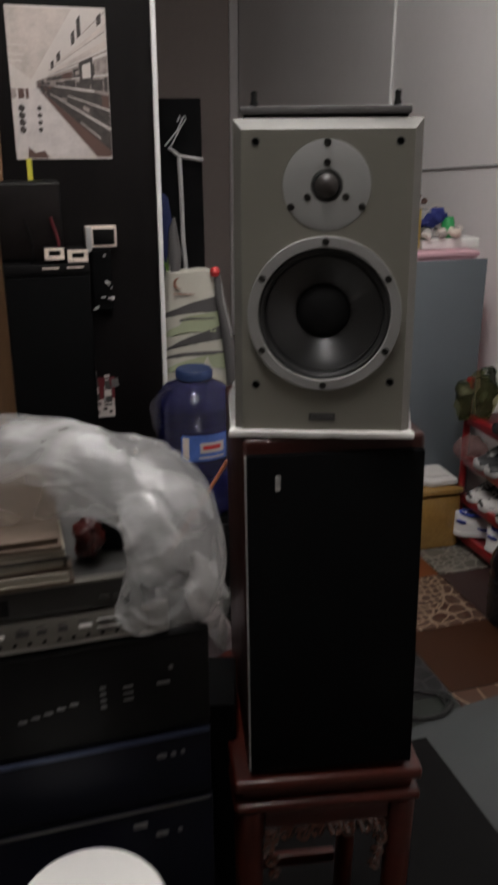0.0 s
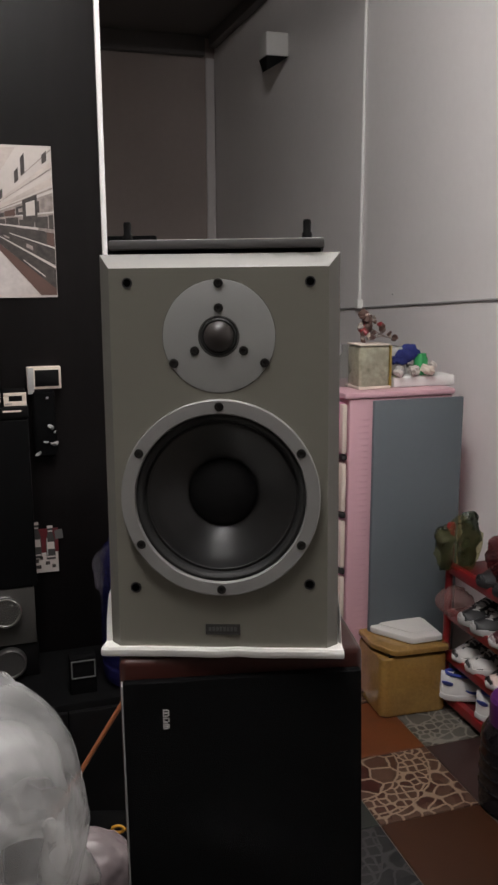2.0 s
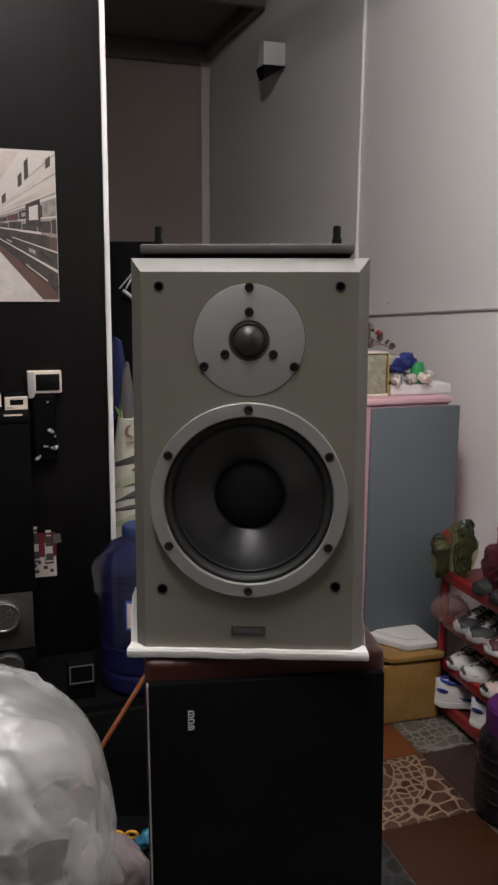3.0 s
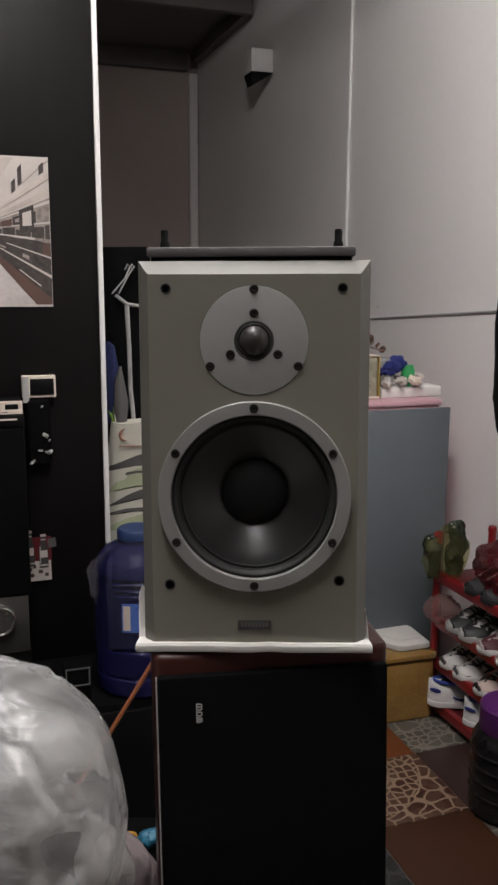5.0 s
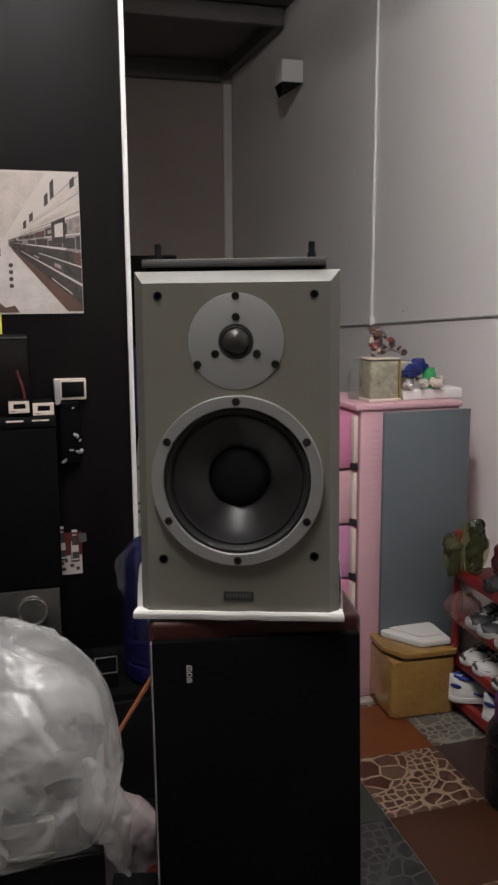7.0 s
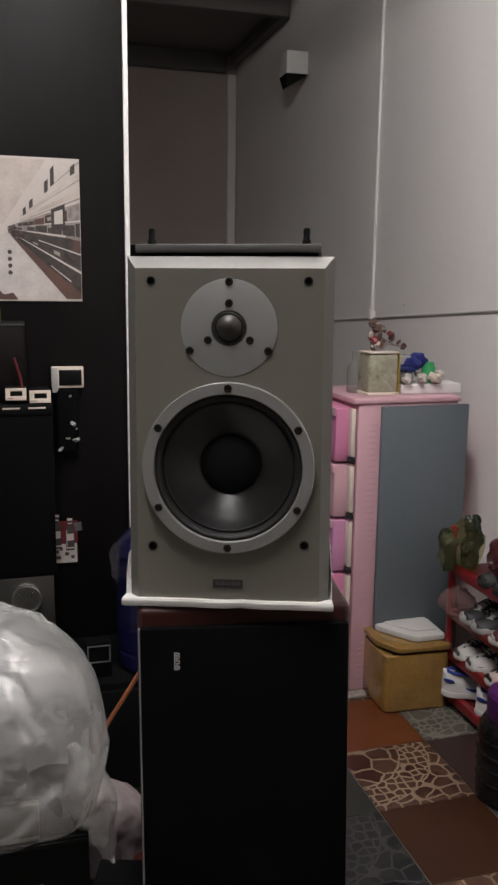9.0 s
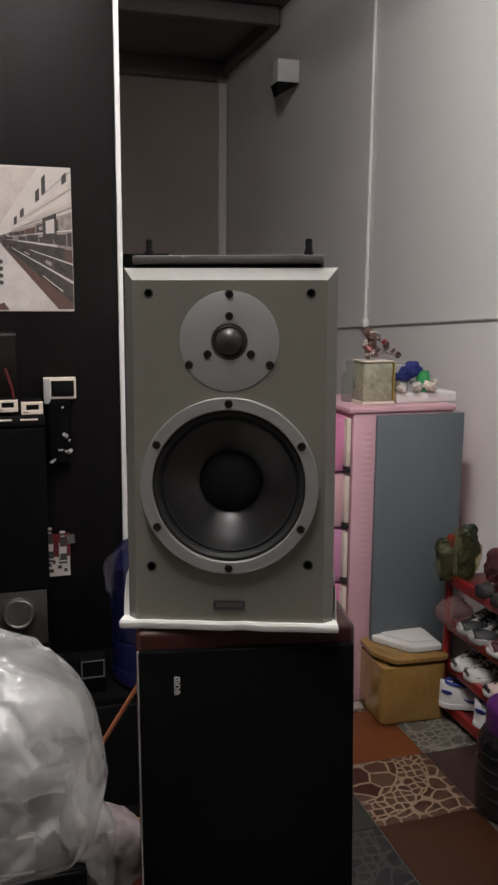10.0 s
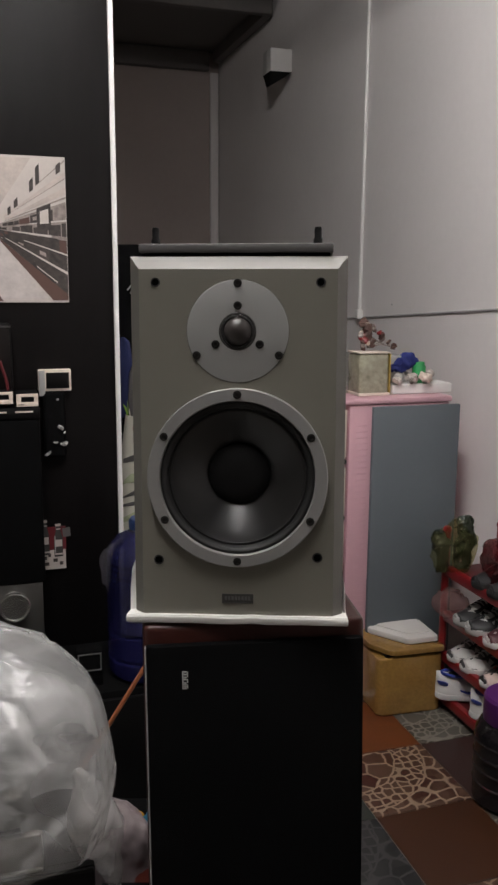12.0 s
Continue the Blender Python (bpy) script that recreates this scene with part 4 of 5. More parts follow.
am = thing("small_amplifier", ROOM @ pose(0.14, BS, 0.4495), "grey amplifier with a round knob on a black case", "amplifier")
part("case", box(-0.12, 0.122, 0.008, 0.145, 0.0, 0.158, 0.003), M_BLACKP, am)
fp = part("fascia", box(-0.12, 0.122, 0.0, 0.0075, 0.002, 0.158, 0.002), mat("dull_fascia", (0.05, 0.048, 0.045), 0.4, 0.3), am)
M_KNOB = mat("polished_knob", (0.62, 0.61, 0.58), 0.24, 0.95)
part("knob", lathe([(0.0, 0.019), (0.033, 0.019), (0.035, 0.022), (0.039, 0.022), (0.042, 0.018), (0.043, 0.0)], 48, disc_to_front(0.046, 0.100)), M_KNOB, fp, "large round metal knob")
part("knob", lathe([(0.0, 0.016), (0.011, 0.016), (0.013, 0.013), (0.013, 0.0)], 28, disc_to_front(-0.060, 0.100)), M_KNOB, fp, "small round metal knob")
bs = thing("black_speaker", ROOM @ pose(0.155, BS, 0.609), "black box loudspeaker stacked on a small amplifier", "loudspeaker")
part("cabinet", box(-0.115, 0.117, 0.012, 0.148, 0.0, 0.452, 0.003), M_BLACKP, bs)
part("grille", box(-0.113, 0.115, 0.0, 0.0115, 0.003, 0.449, 0.003), M_CLOTH, bs)


def small_device(a0, a1, z0, z1, depth, label):
    d = thing("desk_device", ROOM @ pose((a0 + a1) / 2, BS + 0.01, z0), label, "device", "small devices on the speaker")
    w, h = (a1 - a0) / 2, z1 - z0
    part("case", box(-w, w, 0.003, depth, 0, h, 0.002), M_BLACKP, d)
    t = h * 0.30
    b = box(-w, w, -0.001, 0.0029, h - t * 0.8, h, 0.0008)
    box(-w, w, -0.001, 0.0029, 0, t * 1.2, 0.0008, bm=b)
    box(-w, -w * 0.55, -0.001, 0.0029, t * 1.2, h - t * 0.8, bm=b)
    box(w * 0.62, w, -0.001, 0.0029, t * 1.2, h - t * 0.8, bm=b)
    part("bezel", b, M_CREAM, d, "pale bezel")
    part("screen", box(-w * 0.55, w * 0.62, 0.0, 0.0028, t * 1.2, h - t * 0.8), M_BLACKP, d)
    part("label_bar", box(-w * 0.9, -w * 0.3, -0.0014, -0.0008, t * 0.5, t * 0.65), M_DULL, d)
    return d


small_device(0.152, 0.206, 1.1025, 1.135, 0.09, "small black device with a pale bezel")
small_device(0.214, 0.270, 1.094, 1.128, 0.09, "small black device with a pale bezel")
ledge = thing("device_tray", ROOM @ pose(0.155, BS + 0.005, 1.0615), "dark tray with pale front strips on the speaker", "tray")
part("tray", box(-0.115, 0.118, 0.0, 0.14, 0.0, 0.030, 0.003), M_BLACKP, ledge)
for x in (-0.012, 0.055):
    part("strip", box(x, x + 0.045, -0.0025, 0.0, 0.018, 0.022), M_CREAM, ledge)
mon = thing("wall_monitor", ROOM @ pose(0.3225, BP - 0.004, 1.118), "small cream-framed screen fixed to the black board", "screen")
part("case", box(-0.043, 0.047, -0.022, 0.007, 0.0, 0.060, 0.003), M_CREAM, mon)
part("screen", box(-0.022, 0.041, -0.0245, -0.0222, 0.008, 0.052, 0.0008), M_BLACKP, mon)
part("band", box(-0.042, -0.025, -0.0240, -0.0222, -0.012, 0.058, 0.0008), M_GREYTRIM, mon)
hang = thing("hanging_gadget", ROOM @ pose(0.325, BP - 0.002, 0.93), "dark gadget with small grey blobs as glints on the black board", "gadget")
part("body", box(-0.035, 0.026, -0.030, 0.004, 0.0, 0.185, 0.010, 3), M_CLOTH, hang)
# small grey blobs paint in the gadget's glints
for k, (x, z, r) in enumerate(((0.010, 0.085, 0.009), (0.018, 0.038, 0.010), (-0.004, 0.044, 0.006), (-0.028, 0.012, 0.009), (0.004, 0.165, 0.004), (0.020, 0.070, 0.004))):
    b = bmesh.new()
    bmesh.ops.create_icosphere(b, subdivisions=3, radius=r)
    for v in b.verts:
        v.co.z *= 0.45
        v.co.y *= 0.4
    b.transform(Matrix.Translation((x, -0.033, z)) @ pose(0, 0, 0, 0, 25 - 17 * k, 0))
    part("clip", ruffle(b, 0.006, 110, k), M_GREYTRIM, hang)
# black antenna, then a dark red rod standing in for a reflected streak
for k in range(2):
    cable = [(0.06 + 0.07 * k + 0.01 * math.sin(u * 0.5), 0.02, 0.115 + 0.016 * u) for u in range(9)]
    part("antenna", tube([(x - 0.1, 0.03, z - 0.09) for x, _, z in cable], 0.0025 if k == 0 else 0.004, 8), M_REDDIM if k else M_BLACKP, ledge)

dk = thing("dark_player", ROOM @ pose(0.125, BS + 0.06, 1.0925), "dark audio player with a dull front on the speaker", "player")
part("case", box(-0.085, 0.085, 0.003, 0.09, 0.0, 0.215, 0.003), M_BLACKP, dk)
part("front", box(-0.080, 0.080, 0.0, 0.0025, 0.01, 0.205, 0.001), mat("dull_brown_front", (0.008, 0.0062, 0.006), 0.5, vary=0.5, scale=16, spec=0.12), dk)
part("top_edge", box(-0.084, 0.084, -0.002, 0.002, 0.206, 0.211, 0.0005), M_DULL, dk)
st = thing("bottle_sticker", ROOM @ pose(0.27, BP - 0.004, 0.592), "black and white sticker printed with two bottles", "sticker")
part("plate", box(0.0, 0.070, 0.0, 0.0025, 0.0, 0.058), M_PAPER, st)
part("dark_field", box(0.0, 0.072, 0.0002, 0.0024, 0.0582, 0.128), M_REDDIM, st)
for x, z0, h in ((0.012, 0.045, 0.108), (0.050, 0.038, 0.102)):
    b = lathe([(0.0, 0.0), (0.0125, 0.0), (0.0125, h * 0.55), (0.007, h * 0.75), (0.0065, h * 0.95), (0.0, h * 0.96)], 16)
    for v in b.verts:
        v.co.y *= 0.15
    b.transform(Matrix.Translation((x, -0.001, z0)))
    bo = part("printed_bottle", b, M_DULL, st)
    for f0, f1, w in ((0.90, 0.97, 0.0075), (0.80, 0.83, 0.0065), (0.30, 0.50, 0.0105), (0.06, 0.10, 0.0115)):
        part("printed_band", box(x - w, x + w, -0.0034, -0.0028, z0 + h * f0, z0 + h * f1), M_PAPER, bo)
    part("printed_band", box(x - 0.011, x - 0.008, -0.0034, -0.0028, z0 + h * 0.12, z0 + h * 0.62), M_GREYTRIM, bo)
part("torn_flag", box(0.074, 0.096, -0.001, 0.0015, 0.088, 0.114, m=pose(0, 0, 0, 0, -6, 0)), M_MARK, st)
for x, z, w in ((0.006, 0.030, 0.010), (0.020, 0.038, 0.008), (0.006, 0.012, 0.016), (0.034, 0.022, 0.012), (0.052, 0.012, 0.010)):
    part("printed_mark", box(x, x + w, -0.0008, 0.0, z, z + 0.010), M_PAPERD, st)

fr = thing("pocket_device", ROOM @ pose(0.368, 2.26, 0.3535), "small black device with a pale outline on the low cabinet", "device")
part("case", box(-0.034, 0.034, 0.003, 0.05, 0.0, 0.098, 0.002), M_CLOTH, fr)
b = box(-0.031, 0.031, 0.0, 0.0025, 0.090, 0.093)
box(-0.031, 0.031, 0.0, 0.0025, 0.044, 0.047, bm=b)
box(-0.031, -0.028, 0.0, 0.0025, 0.047, 0.090, bm=b)
box(0.028, 0.031, 0.0, 0.0025, 0.047, 0.090, bm=b)
part("outline", b, M_MARK, fr)

# blue water jug
jug = thing("water_jug", pose(-0.160, 2.385, 0.3535), "translucent blue water jug with ridges and a printed label", "water jug")
R = 0.117
prof = [(0.0, 0.0), (R * 0.86, 0.0), (R * 0.97, 0.010), (R, 0.026)]
for z in (0.060, 0.135, 0.290, 0.306, 0.322):
    prof += [(R, z - 0.0075), (R * 0.955, z - 0.003), (R * 0.955, z + 0.003), (R, z + 0.0075)]
prof += [(R * 0.985, 0.340), (R * 0.92, 0.362), (R * 0.76, 0.384), (R * 0.52, 0.398), (R * 0.42, 0.404), (R * 0.40, 0.410), (R * 0.40, 0.420)]
part("body", lathe(prof, 64), M_JUG, jug)
part("cap", lathe([(R * 0.41, 0.408), (R * 0.46, 0.411), (R * 0.46, 0.430), (R * 0.42, 0.437), (0.0, 0.439)], 40), mat("blue_cap", (0.017, 0.036, 0.105), 0.45), jug, "blue screw cap")


def jug_patch(a0, a1, z0, z1, rise, name, material, parent):
    b = bmesh.new()
    p, q = ([b.verts.new(((R + rise) * math.sin(radians(a0 + (a1 - a0) * i / 12)), -(R + rise) * math.cos(radians(a0 + (a1 - a0) * i / 12)), z)) for i in range(13)] for z in (z0, z1))
    for i in range(12):
        b.faces.new((p[i], p[i + 1], q[i + 1], q[i]))
    return part(name, b, material, parent)


lab = jug_patch(-16, 52, 0.190, 0.268, 0.0015, "label", M_LABEL, jug)
jug_patch(10, 46, 0.215, 0.246, 0.003, "label_bar", M_PAPER, lab)
jug_patch(-14, -5, 0.196, 0.262, 0.003, "label_bar", M_CREAM, lab)
jug_patch(14, 40, 0.225, 0.237, 0.0042, "label_bar", M_REDTHING, lab)
jug_patch(8, 46, 0.198, 0.203, 0.003, "label_bar", M_PAPER, lab)
wrapf = tube([tuple(q[:3]) for q in spline([(-0.062, -0.060, 0.395), (-0.098, -0.050, 0.350), (-0.108, -0.058, 0.300), (-0.104, -0.064, 0.250)], 18)], [q[0] for q in spline([(0.006,), (0.022,), (0.018,), (0.004,)], 18)], 20, squash=0.6)
solo("film_wrap", ruffle(wrapf, 0.008, 60), M_WRAP, pose(-0.160, 2.385, 0.3535), "torn clear plastic film clinging to the jug's shoulder", "film")
solo("orange_stick", tube([(-0.262, 1.70, 0.40), (-0.171, 1.70, 0.554), (-0.098, 1.70, 0.677), (-0.047, 1.70, 0.765)], 0.0045, 10), M_ORANGE, Matrix.Identity(4), "thin orange wooden stick leaning behind the speaker tower", "stick")

# behind the partition: black screen, hooks, sack
bb = thing("black_screen", pose(-0.215, 2.86, 0), "black upright board on legs with hooks hung on it", "board")
part("panel", box(-0.17, 0.078, 0.0, 0.03, 0.30, 1.535, 0.004, m=pose(0, 0, 0, 0, -0.6, 0)), M_CLOTH, bb)
for x in (-0.15, 0.04):
    part("leg", box(x, x + 0.03, 0.0, 0.03, 0.0, 0.2995, 0.003), M_BLACKP, bb)
hk = thing("wire_hanger", pose(-0.22, 2.842, 1.36), "bent metal hanger rail with wire hooks", "hanger")
part("rail", tube([(-0.035, -0.004, 0.030), (-0.012, -0.004, 0.012), (0.0, -0.004, 0.003), (0.035, -0.004, -0.002), (0.075, -0.004, -0.008)], 0.0055, 10), M_GREYTRIM, hk)
part("upright", tube([(-0.002, -0.004, 0.0), (0.002, -0.004, -0.12), (0.004, -0.004, -0.26), (0.012, -0.004, -0.36)], 0.007, 10), M_GREYTRIM, hk)
for k in range(2):
    part("wire_hook", tube([(-0.045 + 0.02 * k, -0.01, 0.035), (-0.005 + 0.012 * k, -0.014, 0.080 + 0.012 * k), (0.012 + 0.012 * k, -0.018, 0.115), (0.004 + 0.014 * k, -0.020, 0.122), (-0.004 + 0.012 * k, -0.016, 0.106)], 0.0024, 8), M_CHROME, hk)

sk = thing("rice_sack", pose(-0.195, 2.795, 0.0), "cream woven sack with grey and green bands and an orange mark", "sack")


def sack_piece(z0, z1, material, name, tilt=0.0, grow=0.0, bow=0.0, taper=0.0):
    b = bmesh.new()
    rows = []
    for j in range(9):
        z = z0 + (z1 - z0) * j / 8
        ring = []
        for i in range(32):
            t = 2 * math.pi * i / 32
            wx, wy = 0.078 + 0.050 * min(1.0, (1.01 - z) / 0.35) + grow, 0.045 + grow
            ce, se = math.cos(t), math.sin(t)
            x = wx * math.copysign(abs(ce) ** 0.7, ce)
            y = wy * math.copysign(abs(se) ** 0.8, se)
            ring.append(b.verts.new((x + 0.012 * (1 - z), y + 0.006 * noise.noise(Vector((x * 20, z * 18, 1))), (z0 + (z - z0) * max(0.05, 1 + taper * x / 0.1)) + tilt * x + bow * x * x / 0.01 + 0.006 * noise.noise(Vector((x * 15, 3, z * 9))))))
        rows.append(ring)
    for p, q in zip(rows, rows[1:]):
        for i in range(32):
            b.faces.new((p[i], p[(i + 1) % 32], q[(i + 1) % 32], q[i]))
    b.faces.new(rows[0][::-1])
    b.faces.new(rows[-1])
    return part(name, b, material, sk)


sack_piece(0.0, 1.010, M_BAGCLOTH, "sack_body")
sack_piece(0.880, 0.912, M_BAGGREY, "band", 0.12, 0.0014, -0.016, 0.7)
sack_piece(0.815, 0.868, M_BAGGREEN, "band", 0.10, 0.0010, -0.014, 0.3)
sack_piece(0.855, 0.862, M_BAGGREY, "band", 0.12, 0.0018, -0.012, -0.5)
sack_piece(0.775, 0.800, M_BAGGREY, "band", 0.22, 0.0014, -0.010, 0.8)
sack_piece(0.735, 0.746, M_BAGGREY, "band", 0.10, 0.0014, -0.010, 0.2)
sack_piece(0.690, 0.722, M_BAGGREEN, "band", 0.12, 0.0012, -0.012, 0.6)
mk = [(-0.028 + 0.018 * math.cos(radians(u)), -0.0500, 0.975 + 0.018 * math.sin(radians(u))) for u in range(100, 290, 15)]
part("printed_mark", tube(mk, [0.001 + 0.004 * math.sin(math.pi * i / 12) for i in range(13)], 8), M_LOGO, sk)
part("printed_mark", box(-0.050, 0.018, -0.0520, -0.0490, 0.939, 0.9425), M_LOGO, sk)
um = thing("umbrella", pose(-0.050, 2.76, 0.0), "dark grey folded umbrella leaning on the sack", "umbrella")
ucv = spline([(0.022, 0.0, 0.006), (0.010, 0.35, 0.022), (-0.004, 0.66, 0.022), (-0.024, 0.82, 0.019), (-0.046, 0.93, 0.014), (-0.054, 1.00, 0.010)], 30)
part("canopy", tube([(q[0], 0, max(q[1], 0.0)) for q in ucv[1:]], [max(q[2], 0.004) for q in ucv[1:]], 16), M_BAGGREY, um)
part("strap", tube([(q[0] + 0.012, -0.012, q[1]) for q in ucv[10:28]], 0.003, 8), M_GREYTRIM, um)
part("knob", lathe([(0.0, -0.018), (0.012, -0.014), (0.017, 0.0), (0.011, 0.013), (0.0, 0.017)], 20, Matrix.Translation((-0.060, -0.004, 1.012))), M_REDTHING, um, "red rubber knob")
solo("grey_wrapper", ruffle(tube([(-0.245, 2.785, 1.005), (-0.242, 2.785, 1.07), (-0.240, 2.785, 1.14), (-0.238, 2.785, 1.18)], [0.020, 0.022, 0.015, 0.004], 24), 0.008, 50), M_BAGGREY, Matrix.Identity(4), "crumpled grey plastic wrapper on the sack", "wrapper")
gw = thing("green_wrapper", pose(-0.250, 2.775, 1.004), "torn green and white wrapper on the sack", "wrapper")
for k in range(7):
    dx = -0.018 + 0.006 * k
    part("strip", tube([(dx * 0.6, 0.004 * (k % 2), 0.0), (dx, 0.0, 0.025), (dx * 1.5 + 0.004 * (k % 3), -0.003, 0.042 + 0.010 * (k % 3))], [0.005, 0.0045, 0.001], 8, squash=0.4), (M_LIME, M_LEAF, M_PAPER)[k % 3], gw)
solo("blue_cloth", ruffle(tube([(-0.278, 2.82, 1.00), (-0.276, 2.82, 1.08), (-0.276, 2.82, 1.17), (-0.279, 2.82, 1.235), (-0.280, 2.82, 1.25)], [0.024, 0.026, 0.022, 0.016, 0.004], 28), 0.012, 36), M_DARKNAVY, Matrix.Identity(4), "blue cloth hanging by the board", "cloth")

# ---- right wall: conduit, junction box, drawers, carton, shoe rack ----
cd = thing("wall_conduit", ROOM @ pose(A_WALL, 3.70, 0), "white plastic cable conduit running up the wall", "conduit", kind="structure")
part("pipe", tube([(-0.012, 0.0, 1.30), (-0.012, -0.004, 2.0), (-0.012, -0.008, 2.7), (-0.012, -0.01, 3.24)], 0.0085, 10), M_WHITE, cd)
part("elbow", box(-0.03, -0.002, -0.02, 0.02, 1.265, 1.305, 0.006), M_WHITE, cd)
jb = thing("junction_box", ROOM @ pose(A_WALL, 4.705, 2.50), "white wall box with a black wedge as its shade", "wall box", kind="structure")
part("box", box(-0.125, -0.003, -0.04, 0.09, 0.035, 0.150, 0.004), M_WHITE, jb)
# the shade under the box, shaped as a black wedge
b = bmesh.new()
vs = [b.verts.new(q) for q in ((-0.124, -0.038, 0.034), (-0.003, -0.038, 0.034), (-0.003, 0.088, 0.034), (-0.124, 0.088, 0.034), (-0.122, -0.036, -0.038), (-0.122, 0.03, -0.038))]
for f in ((0, 1, 2, 3), (0, 4, 1), (4, 5, 2, 1), (5, 3, 2), (0, 3, 5, 4)):
    b.faces.new([vs[i] for i in f])
part("bracket", b, M_BLACKP, jb, "black wedge standing in for the shade below")
solo("wall_nail", lathe([(0.0, 0.0), (0.003, 0.0), (0.003, 0.004), (0.0, 0.005)], 10, pose(0, 0, 0, 0, -90, 0)), M_GREYTRIM, ROOM @ pose(A_WALL, 3.40, 1.335), "small nail in the wall", "nail")

# pink drawer tower with a slate sheet leaning at its side
C0, C1, CB = 1.262, 1.655, 2.660
M_LILAC = mat("lilac_pink_plastic", (0.60, 0.27, 0.46), 0.38, vary=0.08)
ct = thing("drawer_tower", ROOM @ pose(C0, CB, 0), "pink plastic drawer tower with open-fronted drawers", "drawer unit")
CW, CD, CH = C1 - C0, 0.36, 1.046
part("frame", box(0.02, CW, 0.0, CD, 0.0, CH - 0.02, 0.006), M_PINK, ct)
part("top", box(0.0, CW + 0.006, -0.008, CD + 0.004, CH - 0.0195, CH, 0.006), M_PINK, ct)
for k in range(5):
    z0 = 0.054 + 0.1935 * k
    dr = part("drawer", box(-0.052, 0.0195, 0.022, CD - 0.02, z0, z0 + 0.184, 0.008), (M_PINK, M_PINKHOT, M_LILAC)[k % 3], ct)
    part("front_edge", box(-0.060, -0.0525, 0.018, CD - 0.016, z0 + 0.158, z0 + 0.187, 0.003), M_PINK, dr)
    part("side_rail", box(-0.006, 0.010, -0.006, 0.0215, z0 + 0.022, z0 + 0.182, 0.003), M_CREAM, dr)
    part("catch", box(-0.008, 0.010, -0.010, 0.0215, z0, z0 + 0.018, 0.004), M_RUBBER, dr)
for k in range(46):
    part("rib", box(0.045, 0.090, -0.0004, 0.0008, 0.03 + 0.0205 * k, 0.0345 + 0.0205 * k, 0.0008), M_PINK, ct)
solo("slate_sheet", box(0.094, 0.417, -0.030, -0.014, 0.0, 1.020, 0.002), M_SLATE, ROOM @ pose(C0, CB, 0), "slate-grey flat board standing against the drawer tower", "board")

# clutter on the drawer tower
TOP = CH + 0.001
CT = ROOM @ pose(C0, CB, TOP)


def clutter(name, bm, material, x, y, label, cat, z=0.0, rz=0.0):
    return solo(name, bm, material, CT @ pose(x, y, z, 0, 0, rz), label, cat, "clutter on the drawers")


clutter("white_tray", box(-0.10, 0.13, -0.05, 0.05, 0.0, 0.035, 0.006), M_WHITE, 0.305, 0.11, "white plastic tray on the drawer tower", "tray")
clutter("clear_bottle", lathe([(0.0, 0.0), (0.026, 0.0), (0.028, 0.01), (0.028, 0.08), (0.012, 0.11), (0.012, 0.14), (0.0, 0.141)], 24), clear("clear_plastic", (0.5, 0.5, 0.47), 0.1, 0.78, 1.5), 0.07, 0.16, "clear plastic bottle on the drawer tower", "bottle")
gb = thing("glass_jar", CT @ pose(0.125, 0.10, 0), "square cloudy plastic jar with a gold rim", "jar", "clutter on the drawers")
part("body", box(-0.05, 0.06, -0.05, 0.05, 0.002, 0.142, 0.012, 3), mat("cloudy_plastic", (0.30, 0.285, 0.21), 0.3, vary=0.75, scale=17, coat=0.4, dirt=(0.06, 0.07, 0.05), dirt_amount=0.7), gb)
part("rim", box(-0.054, 0.064, -0.054, 0.054, 0.0, 0.010, 0.003), M_CREAM, gb)
part("gold_edge", box(0.0605, 0.066, -0.050, -0.030, 0.002, 0.142, 0.002), M_GOLD, gb, "gold-coloured corner strip")
part("top_rim", box(-0.052, 0.062, -0.052, 0.052, 0.1425, 0.147, 0.002), M_CREAM, gb)
cb2 = thing("clear_box", CT @ pose(0.232, 0.135, 0.0365), "clear plastic box half full of small pale things", "box", "clutter on the drawers")
part("shell", box(-0.034, 0.034, -0.04, 0.04, 0.0, 0.095, 0.008, 3), clear("clear_box_plastic", (0.7, 0.69, 0.66), 0.12, 0.55, 1.5), cb2)
part("contents", ruffle(box(-0.028, 0.028, -0.034, 0.034, 0.004, 0.045, 0.010, 3), 0.006, 50), M_CREAM, cb2)
orn = thing("ornament", CT @ pose(0.128, 0.11, 0.1475), "brown and red dried flower ornament on the jar", "ornament", "clutter on the drawers")
random.seed(4)
for k in range(26):
    r = random.uniform(0.005, 0.012)
    h = 0.010 + 0.060 * (k / 18) if k < 19 else 0.052 - 0.007 * (k - 19)
    p = (random.uniform(-0.020, 0.020) if k < 19 else 0.024 + 0.010 * (k - 19), random.uniform(-0.015, 0.015), h)
    b = lathe([(0.0, -r), (r * 0.7, -r * 0.7), (r, 0.0), (r * 0.7, r * 0.7), (0.0, r)], 16, Matrix.Translation(p) @ pose(0, 0, 0, 40 * k, 25 * k) @ Matrix.Diagonal((1, 0.8, 1.3, 1)))
    b.transform(Matrix.Diagonal((1.15, 1.15, 1.35, 1)))
    part("petal", ruffle(b, 0.009, 90, k), (M_PAPERB, M_PAPERM, M_PAPERB, M_CREAM, M_PAPERB, M_PAPERB, M_RED)[k % 7], orn)
for k in range(5):
    part("twig", tube([(0.0, 0.0, 0.01), (0.02 + 0.010 * k, 0.004 * k, 0.045 - 0.006 * k), (0.05 + 0.012 * k, 0.006, 0.026 - 0.004 * k)], [0.0025, 0.002, 0.001], 6), M_PAPERM, orn)
